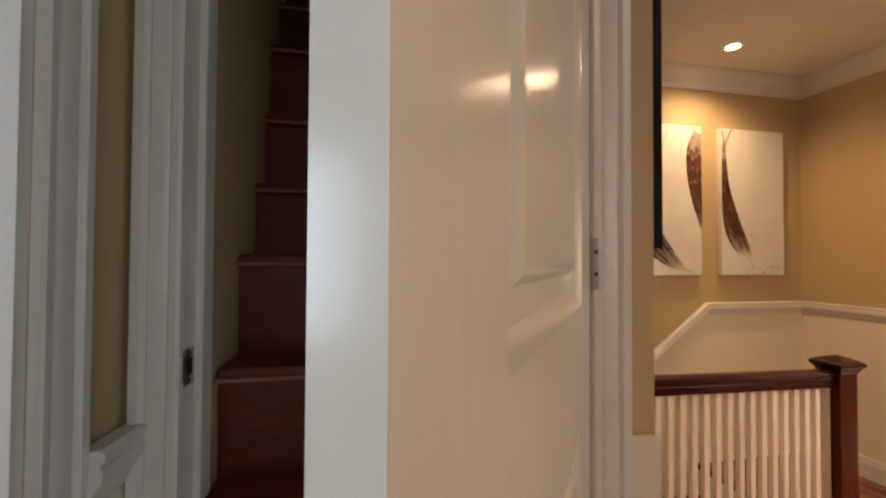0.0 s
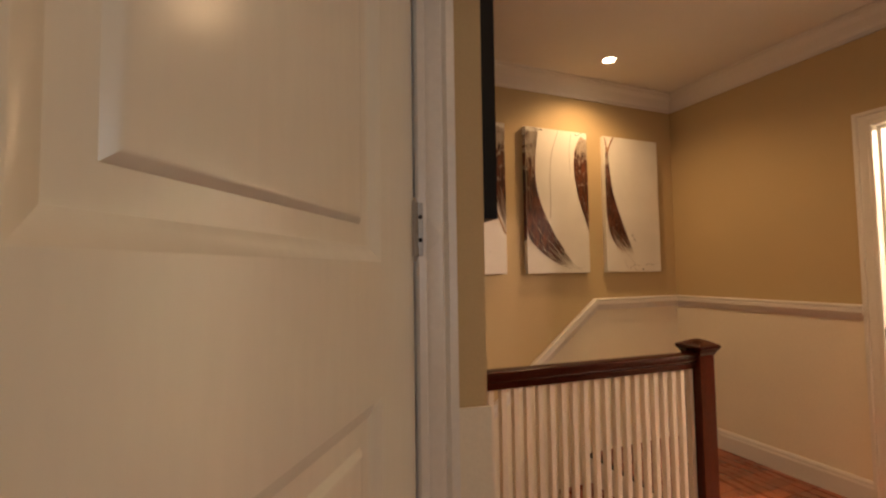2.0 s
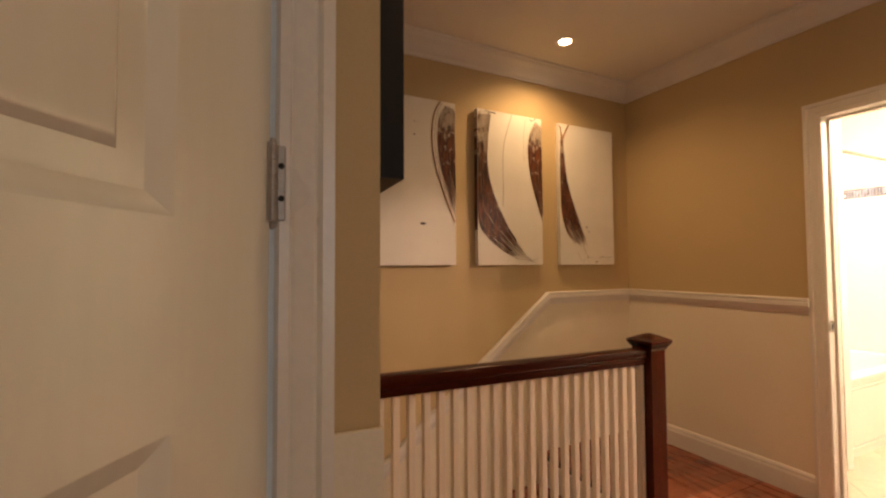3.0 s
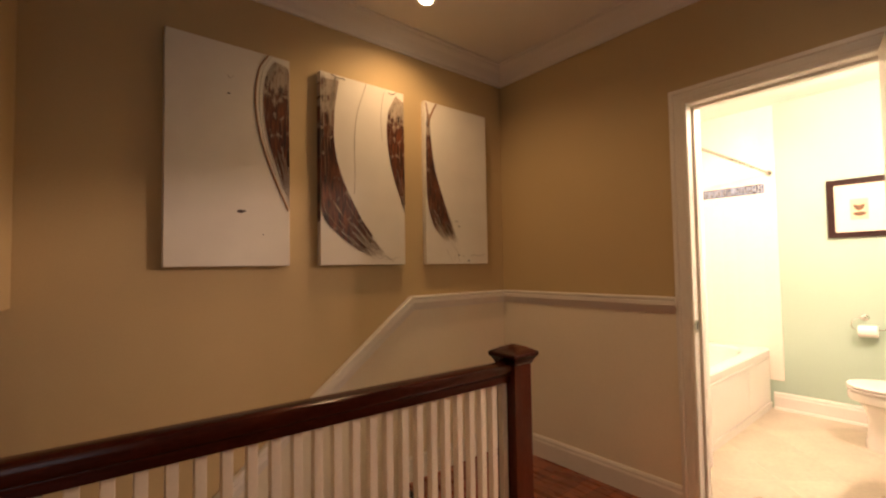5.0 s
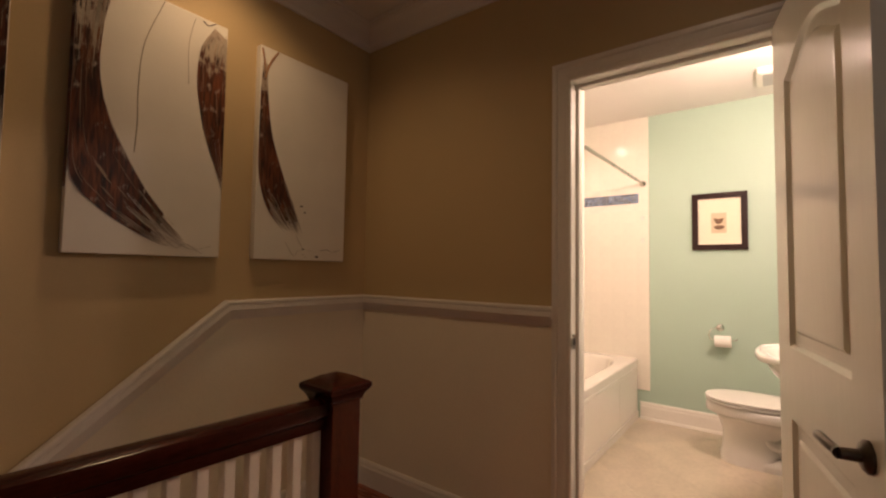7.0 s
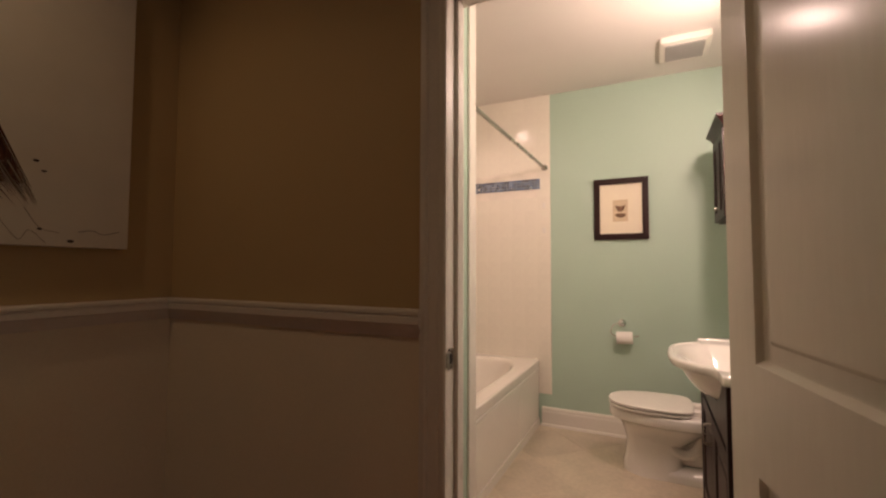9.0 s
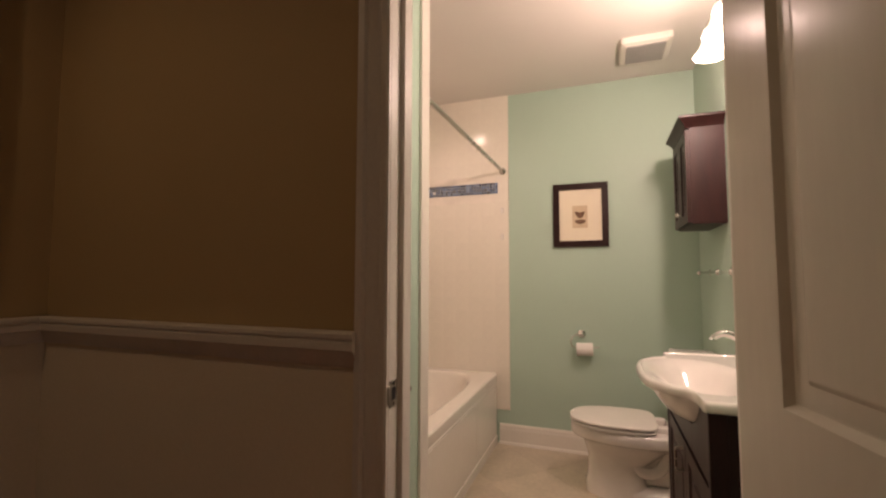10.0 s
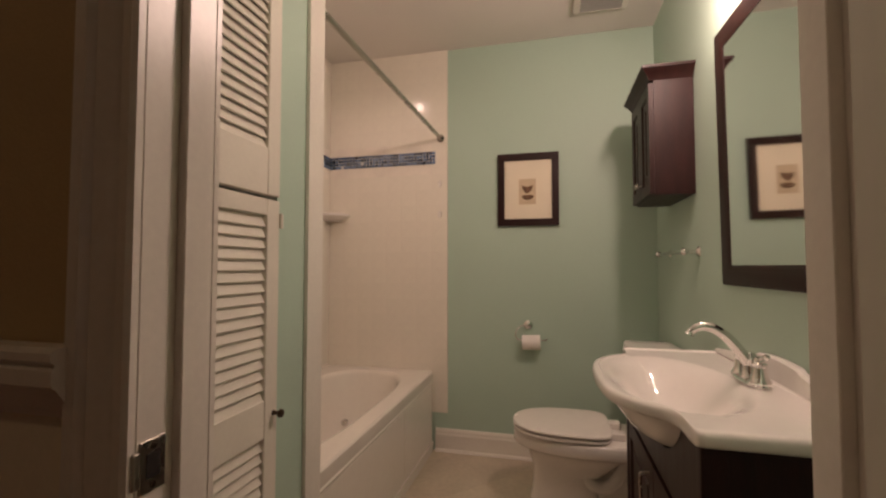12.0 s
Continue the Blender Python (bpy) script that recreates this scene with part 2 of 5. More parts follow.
def tube(points, r, steps=12):
    """A round rod along points; r may be one radius or one for each point."""
    pts = [Vector(p) for p in points]
    rad = r if isinstance(r, (list, tuple)) else [r] * len(pts)
    rings, up = [], None
    for i, p in enumerate(pts):
        d = (pts[min(i + 1, len(pts) - 1)] - pts[max(i - 1, 0)]).normalized()
        if up is None:
            up = d.orthogonal().normalized()
        up = (up - d * up.dot(d)).normalized()
        side = d.cross(up)
        rings.append([p + (up * math.cos(2 * math.pi * k / steps) + side * math.sin(2 * math.pi * k / steps)) * rad[i] for k in range(steps)])
    return loft(rings)


def bend(points, n=8):
    """A smooth line through points (Catmull-Rom)."""
    p = [Vector(q) for q in points]
    p = [2 * p[0] - p[1]] + p + [2 * p[-1] - p[-2]]
    out = []
    for a, b, c, d in zip(p, p[1:], p[2:], p[3:]):
        for k in range(n):
            t = k / n
            out.append(0.5 * (2 * b + (c - a) * t + (2 * a - 5 * b + 4 * c - d) * t * t + (3 * b - a - 3 * c + d) * t ** 3))
    return out + [p[-2]]


def sweep(path, profile, out, up=(0, 0, 1)):
    """Runs a profile of (out, up) pairs along a path; mitred where the path bends in the plane of `up`."""
    pts, up = [Vector(p) for p in path], Vector(up)
    rings = []
    for i, p in enumerate(pts):
        o = Vector(out[i]) if isinstance(out, list) else Vector(out)
        if i in (0, len(pts) - 1):
            d = (pts[1] - pts[0]) if i == 0 else (pts[-1] - pts[-2])
            d.normalize()
            u = o.cross(d)
            u = u if u.z >= 0 else -u
            u.normalize()
            k = 1.0
        else:
            d0, d1 = (p - pts[i - 1]).normalized(), (pts[i + 1] - p).normalized()
            d = (d0 + d1).normalized()
            u = o.cross(d)
            u = (u if u.z >= 0 else -u).normalized()
            k = 1 / max(0.3, d.dot(d0)) if abs(d0.z - d1.z) > 1e-4 else 1.0
        rings.append([p + o * a + u * (b * k) for a, b in profile])
    return loft(rings)


def link(name, bm, mat, smooth=None):
    me = bpy.data.meshes.new(name)
    bm.to_mesh(me)
    bm.free()
    me.materials.append(mat)
    ob = new(name, me)
    if smooth:
        me.shade_smooth()
        me.set_sharp_from_angle(angle=radians(smooth))
        even = ob.modifiers.new("even_normals", "WEIGHTED_NORMAL")
        even.keep_sharp = True
    return ob


def part(name, bm, mat, parent, label="", smooth=35):
    ob = link(name, bm, mat, smooth)
    ob.parent = parent
    return tagged(ob, label)


def thing(name, label, category, m=None, group="", kind=""):
    ob = new(name)
    ob.empty_display_size = 0.05
    if m is not None:
        ob.matrix_world = m
    return tagged(ob, label, category, group, kind)


def setting(name, bm, mat, label="", smooth=None, category=""):
    return tagged(link(name, bm, mat, smooth), label, category, "", "structure")


def pieces(name, parent, size, spots, mat, bevel=0.0015, depth_axis=1):
    """Alike pieces that share one mesh; spots are their centres."""
    b = box(-size[0] / 2, -size[1] / 2, -size[2] / 2, size[0] / 2, size[1] / 2, size[2] / 2, bevel, seg=1)
    me = bpy.data.meshes.new(name)
    b.to_mesh(me)
    b.free()
    me.materials.append(mat)
    for s in spots:
        o = new(name, me)
        o.parent = parent
        o.location = s


# ---- large structure ----
T = 0.12


def boxes(*rows):
    bm = bmesh.new()
    for r in rows:
        box(*r, bm=bm)
    return bm


# hall: floor base with the stairwell left open
setting("floor", boxes((XW, YBACK, -0.14, XH, 1.70, HF - 0.012), (2.30, 1.70, -0.14, XH, YP, HF - 0.012)), DARKGAP, "dark subfloor below the hall boards")
setting("floor_stair_lobby", boxes((XW, YA + T, -0.14, 0.52, 1.60, 0.0)), STAIRW, "red-brown wooden floor under the upper stairs")
setting("ceiling", boxes((XW - T, YBACK - T, CEIL, XH + 0.05, YP + T, CEIL + 0.1)), CEILM, "warm white painted hall ceiling")
setting("wall_north", boxes((-2.2, YP, -3.0, XH, YP + T, CEIL)), TAN, "tan painted wall above the stairwell")
setting("wall_south", boxes((XW - T, YBACK - T, 0, 0.15, YBACK, CEIL), (1.05, YBACK - T, 0, XH, YBACK, CEIL),
                            (0.15, YBACK - T, 0, 1.05, YBACK, 0.9), (0.15, YBACK - T, 2.1, 1.05, YBACK, CEIL)), TAN, "tan painted end wall with an opening for the added window")
WD1 = 0.67
# left wall with a doorway near the camera's start
setting("wall_west", boxes((XW - T, YBACK, 0, XW, -0.22, CEIL), (XW - T, WD1, 0, XW, YA + 0.2, CEIL), (XW - T, -0.22, HEAD, XW, WD1, CEIL)), TAN, "tan painted hall wall with an open doorway")
# wall with the stair door
SX0, SX1 = -0.198, 0.475
# the stair-door wall stands a few degrees askew to the rest of the hall
SKEW = Matrix.Translation((SX1, YA, 0)) @ Matrix.Rotation(radians(-6.0), 4, "Z") @ Matrix.Translation((-SX1, -YA, 0))


def skewed(ob):
    ob.matrix_world = SKEW @ ob.matrix_world
    return ob


skewed(setting("wall_stair_door", boxes((XW - 0.05, YA, 0, SX0 - 0.02, YA + T, CEIL), (SX1 + 0.02, YA, 0, XS - 0.1, YA + T, CEIL), (SX0 - 0.02, YA, HEAD + SILL + 0.02, SX1 + 0.02, YA + T, CEIL), (SX0 - 0.02, YA, 0, SX1 + 0.02, YA + T, SILL - 0.03)), TAN, "tan painted wall around the stair door"))
skewed(setting("sill_stairs", box(SX0 - 0.0, YA - 0.03, SILL - 0.03, SX1, YA + T, SILL, 0.008), STAIRW, "red-brown wooden sill of the stair door", 35))
XS2, BULK = 0.725, 1.14                 # far end of the stairwell side wall, underside of its upper part


def prism(pts, z0, z1, bm=None):
    b = loft([[(x, y, z) for x, y in pts] for z in (z0, z1)])
    return join(bm, b) if bm else b


ATX = -0.18                             # left wall of the upper stairs


def side_x(y):
    return XS + (XS2 - XS) * (y - YA) / (YP - YA)


setting("wall_stairwell", prism([(XS - 0.1, YA), (XS, YA), (side_x(1.76), 1.76), (side_x(1.76) - 0.1, 1.76)], 0.0, CEIL, prism([(side_x(1.76) - 0.1, 1.76), (side_x(1.76), 1.76), (XS2, YP), (XS2 - 0.1, YP)], BULK, CEIL)), TAN, "tan painted stairwell side wall open below")
setting("wall_stairs_up", boxes((XW - T, YA + T, 0, ATX, 1.62, 4.2), (XW - T, 1.62, BULK, ATX, 3.2, 4.2), (0.52, YA + T, 0, 0.54, 1.62, 4.2), (0.52, 1.62, BULK, 0.54, YP, 4.2), (0.52, YP + T, BULK, 0.54, 3.2, 4.2), (ATX, 1.60, 0, 0.52, 1.62, BULK), (ATX, 3.2, 0, 0.52, 3.3, 4.2), (XW - T, YA, 4.2, 0.54, 3.3, 4.3)), TAN, "beige wall beside the upper stairs")
# wall between hall and bathroom, door opening through it
setting("wall_east", boxes((XH, YBACK - T, -0.14, XB0 - 0.004, DOOR_Y0 - 0.02, CEIL + 0.1), (XH, DOOR_Y1 + 0.02, -0.14, XB0 - 0.004, YP + T, CEIL + 0.1), (XH, DOOR_Y0 - 0.02, HEAD + 0.02, XB0 - 0.004, DOOR_Y1 + 0.02, CEIL + 0.1)), TAN, "tan painted wall around the bathroom door")
setting("wall_bath_west", boxes((XB0 - 0.004, YR, -0.14, XB0, DOOR_Y0 - 0.02, BCEIL), (XB0 - 0.004, DOOR_Y1 + 0.02, -0.14, XB0, YL, BCEIL), (XB0 - 0.004, DOOR_Y0 - 0.02, HEAD + 0.02, XB0, DOOR_Y1 + 0.02, BCEIL)), MINT, "mint green bathroom wall beside the door")
setting("wall_bath_far", boxes((XF, YR - T, -0.14, XF + T, YT + T, BCEIL)), MINT, "mint green painted bathroom wall")
setting("wall_bath_vanity", boxes((XH, YR - T, -0.14, XF, YR, BCEIL)), MINT, "mint green painted wall behind the vanity")
CX0, CX1 = 3.37, 3.80
setting("wall_bath_closet", boxes((XB0, YL, -0.14, CX0, YL + 0.1, BCEIL), (CX0, YL, 2.36, CX1, YL + 0.1, BCEIL), (CX1, YL, -0.14, 4.005, YT + 0.02, BCEIL)), MINT, "mint green wall between closet and tub")
setting("wall_closet_back", boxes((XB0, 2.2, -0.14, CX1, 2.3, BCEIL), (XB0 - 0.004, YL + 0.1, -0.14, XB0 + 0.02, 2.2, BCEIL)), WAINS, "plain closet back wall")
setting("wall_tub_back", boxes((4.005, YT + 0.012, -0.14, XF, YT + T, BCEIL)), TRIM, "white wall behind the tub")
setting("ceiling_bath", boxes((XB0, YR, BCEIL, XF, YT + T, BCEIL + 0.1)), CEILM, "white painted bathroom ceiling")
setting("floor_bath", boxes((XB0 - 0.0, YR, -0.14, XF, YT + T, BF - 0.006)), FGROUT, "beige grout bed of the bathroom floor")
setting("threshold", box(XH + 0.001, DOOR_Y0, BF - 0.02, XB0 + 0.012, DOOR_Y1, HF + 0.006, 0.005), MAHOG, "dark wooden door threshold", 35)

# ---- stairwell going down towards -x, top step at x = 2.30 ----
stairs = thing("staircase", "red-brown wooden staircase going down beside the wall", "staircase", kind="structure")
for k in range(11):
    x1 = 2.30 - 0.245 * k
    z1 = HF - 0.187 * (k + 1)
    part("tread", box(x1 - 0.27, 1.74, z1 - 0.03, x1, YP - 0.03, z1, 0.006), OAK, stairs)
    part("riser", box(x1 - 0.012, 1.74, z1, x1, YP - 0.03, z1 + 0.157, 0.0), TRIM, stairs)
setting("floor_edge", box(0.64, 1.70, -0.30, 2.33, 1.715, HF + 0.002), TRIM, "white fascia at the stairwell edge")
setting("wall_stairwell_low", boxes((-0.6, 1.64, -3.0, 2.30, 1.70, -0.14), (2.30, 1.64, -3.0, 2.36, YP, -0.14), (-2.2, 1.0, -3.0, -2.1, YP, 0.3), (-2.2, 1.0, -3.0, -0.6, 1.1, 0.3), (-2.2, 1.64, BULK - 0.1, side_x(1.7) - 0.1, YP, BULK - 0.001)), TAN, "tan painted lower stairwell wall")
setting("floor_below", boxes((-2.2, 1.0, -3.1, 2.36, YP, -3.0)), OAK, "red-brown wooden floor of the storey below")

# ---- wainscot, chair rail, baseboard, crown ----
KX, SLOPE = 2.385, 0.775
SX_L = 0.2


def wainscot_north():
    bm = bmesh.new()
    y0, y1 = YP - 0.006, YP
    zl = RAIL_Z - (KX - SX_L) * SLOPE
    pts = [(SX_L, zl - 1.4), (2.4, -0.9), (XH, -0.9), (XH, RAIL_Z), (KX, RAIL_Z), (SX_L, zl)]
    f = [bm.verts.new((x, y0, z)) for x, z in pts]
    b = [bm.verts.new((x, y1 - 0.001, z)) for x, z in pts]
    bm.faces.new(f)
    n = len(pts)
    for i in range(n):
        bm.faces.new((f[i], f[(i + 1) % n], b[(i + 1) % n], b[i]))
    bmesh.ops.recalc_face_normals(bm, faces=bm.faces[:])
    return bm


setting("wainscot_north", wainscot_north(), WAINS, "white painted lower wall following the stairs")
setting("wainscot_east", boxes((XH - 0.006, DOOR_Y1 + 0.07, 0.0, XH - 0.0005, YP - 0.006, RAIL_Z)), WAINS, "white painted lower wall")
setting("wainscot_west", boxes((XW + 0.0005, 0.748, 0.0, XW + 0.006, YA + 0.075, RAIL_Z + 0.04)), WAINS, "white painted lower wall")
skewed(setting("wainscot_stair_door", boxes((SX1 + 0.0685, YA - 0.006, 0.0, XS - 0.001, YA - 0.0005, RAIL_Z - 0.01)), WAINS, "white painted lower wall end"))
RAILP = [(0, -0.072), (0.005, -0.072), (0.008, -0.066), (0.012, -0.058), (0.026, -0.034), (0.031, -0.030), (0.031, -0.012), (0.028, -0.009), (0.028, -0.006), (0.033, -0.002), (0.033, 0.007), (0.026, 0.012), (0, 0.012)]
zl = RAIL_Z - (KX - SX_L) * SLOPE
setting("chair_rail_north", sweep([(SX_L, YP - 0.006, zl), (KX, YP - 0.006, RAIL_Z), (XH - 0.006, YP - 0.006, RAIL_Z)], RAILP, (0, -1, 0)), TRIM, "white moulded chair rail sloping down with the stairs")
setting("chair_rail_east", sweep([(XH - 0.006, YP - 0.006, RAIL_Z), (XH - 0.006, DOOR_Y1 + 0.073, RAIL_Z)], RAILP, (-1, 0, 0)), TRIM, "white moulded chair rail")
setting("chair_rail_west", sweep([(XW + 0.006, 0.748, RAIL_Z + 0.04), (XW + 0.006, YA + 0.075, RAIL_Z + 0.03)], RAILP, (1, 0, 0)), TRIM, "white moulded chair rail")
BASEP = [(0, 0), (0.016, 0), (0.016, 0.095), (0.012, 0.108), (0.012, 0.118), (0.006, 0.13), (0, 0.132)]
setting("baseboard_east", sweep([(XH - 0.006, YP - 0.006, HF), (XH - 0.006, DOOR_Y1 + 0.073, HF)], BASEP, (-1, 0, 0)), TRIM, "white moulded baseboard")
setting("baseboard_north", sweep([(2.34, YP - 0.006, HF), (XH - 0.02, YP - 0.006, HF)], BASEP, (0, -1, 0)), TRIM, "white moulded baseboard")
BATHP = [(0, 0), (0.030, 0), (0.030, 0.006), (0.026, 0.014), (0.017, 0.018)] + [(a, b * 1.1) for a, b in BASEP[2:]]
setting("baseboard_bath_far", sweep([(XF, YR, BF), (XF, 1.675, BF)], BATHP, (-1, 0, 0)), TRIM, "white moulded bathroom baseboard")
setting("baseboard_bath_vanity", sweep([(4.75, YR, BF), (XF - 0.031, YR, BF)], BATHP, (0, 1, 0)), TRIM, "white moulded bathroom baseboard")
CROWNP = [(0, -0.12), (0.012, -0.12), (0.016, -0.10), (0.03, -0.085), (0.055, -0.05), (0.08, -0.03), (0.088, -0.015), (0.10, -0.012), (0.10, 0), (0, 0)]
setting("crown_north", sweep([(XS, YP, CEIL), (XH, YP, CEIL)], CROWNP, (0, -1, 0)), CEILM, "cream painted crown moulding")
setting("crown_east", sweep([(XH, YP, CEIL), (XH, YBACK, CEIL)], CROWNP, (-1, 0, 0)), CEILM, "cream painted crown moulding")
setting("crown_stairwell", sweep([(XS, YA, CEIL), (XS2, YP, CEIL)], CROWNP, (1, 0, 0)), CEILM, "cream painted crown moulding")
skewed(setting("crown_stair_door", sweep([(XW, YA, CEIL), (XS, YA, CEIL)], CROWNP, (0, -1, 0)), CEILM, "cream painted crown moulding"))


# ---- door casings and jambs ----
CASP = [(0, 0), (0.009, 0), (0.013, 0.006), (0.013, 0.018), (0.010, 0.021), (0.015, 0.03), (0.017, 0.05), (0.014, 0.054), (0.022, 0.061), (0.022, 0.077), (0, 0.077)]


def casing_bm(axis, face, out, a0, a1, head, foot=0.0, slim=1.0):
    """Moulded casing round an opening a0..a1 on the plane axis = face; out is +1 or -1."""
    def pt(a, z, o):
        return (face + out * o, a, z) if axis == "x" else (a, face + out * o, z)
    bm = bmesh.new()
    rings = []
    for (a, z, sa, sz) in ((a0, foot, -1, 0), (a0, head, -1, 1), (a1, head, 1, 1), (a1, foot, 1, 0)):
        rings.append([bm.verts.new(pt(a + sa * w * slim, z + sz * w * slim, o)) for o, w in CASP])
    n = len(CASP)
    for p, q in zip(rings, rings[1:]):
        for i in range(n):
            bm.faces.new((p[i], p[(i + 1) % n], q[(i + 1) % n], q[i]))
    bmesh.ops.recalc_face_normals(bm, faces=bm.faces[:])
    return bm


setting("door_casing_bath", casing_bm("x", XH, -1, DOOR_Y0, DOOR_Y1, HEAD), TRIM, "white moulded bathroom door casing", 30)
setting("door_casing_bath_inner", casing_bm("x", XB0, 1, DOOR_Y0, DOOR_Y1, HEAD, BF), TRIM, "white moulded bathroom door casing", 30)


def door_jamb(name, label, m, rows):
    """Two jambs, a head and their stops, each a board of its own; rows are (part name, box)."""
    d = thing(name, label, "door frame", m, kind="structure")
    for part_name, r in rows:
        part(part_name, box(*r, 0.0012, seg=1), TRIM, d)
    return d


door_jamb("door_jamb_bath", "white painted bathroom door jamb with stop", None, (
    ("jamb", (XH + 0.001, DOOR_Y1, BF, XB0 - 0.001, DOOR_Y1 + 0.02, HEAD)), ("jamb", (XH + 0.001, DOOR_Y0 - 0.02, BF, XB0 - 0.001, DOOR_Y0, HEAD)), ("head", (XH + 0.001, DOOR_Y0 - 0.02, HEAD, XB0 - 0.001, DOOR_Y1 + 0.02, HEAD + 0.02)),
    ("stop", (XH + 0.05, DOOR_Y1 - 0.012, BF, XH + 0.088, DOOR_Y1 + 0.001, HEAD)), ("stop", (XH + 0.05, DOOR_Y0 - 0.001, BF, XH + 0.088, DOOR_Y0 + 0.012, HEAD)), ("stop", (XH + 0.05, DOOR_Y0 + 0.012, HEAD - 0.012, XH + 0.088, DOOR_Y1 - 0.012, HEAD + 0.001))))
skewed(setting("door_casing_stairs", casing_bm("y", YA, -1, SX0, SX1, HEAD + SILL, 0.0, 0.88), TRIM, "white moulded stair door casing", 30))
door_jamb("door_jamb_stairs", "white painted stair door jamb with stop", SKEW, (
    ("jamb", (SX0 - 0.02, YA + 0.001, 0, SX0, YA + T + 0.004, HEAD + SILL)), ("jamb", (SX1, YA + 0.001, 0, SX1 + 0.02, YA + T + 0.004, HEAD + SILL)), ("head", (SX0 - 0.02, YA + 0.001, HEAD + SILL, SX1 + 0.02, YA + T + 0.004, HEAD + SILL + 0.02)),
    ("stop", (SX0 - 0.001, YA + 0.045, 0, SX0 + 0.012, YA + 0.085, HEAD + SILL)), ("stop", (SX1 - 0.012, YA + 0.045, 0, SX1 + 0.001, YA + 0.085, HEAD + SILL))))
setting("door_casing_west", casing_bm("x", XW, 1, -0.22, WD1, HEAD), TRIM, "white moulded door casing", 30)
setting("door_jamb_west", boxes((XW - T - 0.004, WD1 - 0.02, 0, XW - 0.001, WD1 - 0.0005, HEAD - 0.02), (XW - T - 0.004, -0.2195, 0, XW - 0.001, -0.20, HEAD - 0.02), (XW - T - 0.004, -0.22, HEAD - 0.02, XW - 0.001, WD1, HEAD - 0.0005)), TRIM, "white painted door jamb")


def strike_plate(m, label):
    s = thing("strike_plate", label, "strike plate", m)
    b = box(-0.002, -0.017, -0.03, 0.0015, 0.017, 0.03, 0.0008, seg=1)
    part("plate", b, STEEL, s)
    part("lip", box(-0.004, -0.027, -0.021, 0.003, -0.0165, 0.021, 0.0028, seg=3), STEEL, s, "curved strike lip")
    # solid near-black slab: the hole's inner shade is put into the colour
    part("latch_hole_shade", box(0.0012, -0.009, -0.014, 0.0022, 0.009, 0.014), DARKGAP, s, "dark slab for the shaded latch hole")
    for z in (-0.022, 0.022):
        part("screw", lathe([(0, 0.0), (0.0042, 0.0), (0.0036, 0.0012), (0, 0.0016)], 10, pose(0.0013, 0, z, 0, 90, 0)), BRONZE, s)
    return s


strike_plate(pose(XH + 0.022, DOOR_Y1 - 0.001, 0.952, 0, 0, -90), "brushed nickel strike plate on the bathroom jamb")
strike_plate(SKEW @ pose(SX0 + 0.001, YA + 0.02, 1.20, 0, 0, 0), "dark nickel strike plate on the stair door jamb")


# ---- panelled doors ----
def panel_rows(width, stile, rows, cols):
    """Panel rectangles (x0, z0, x1, z1) in a leaf of that width."""
    cell = (width - stile * (cols + 1)) / cols
    return [(stile + c * (cell + stile), z0, stile + c * (cell + stile) + cell, z1) for z0, z1 in rows for c in range(cols)]


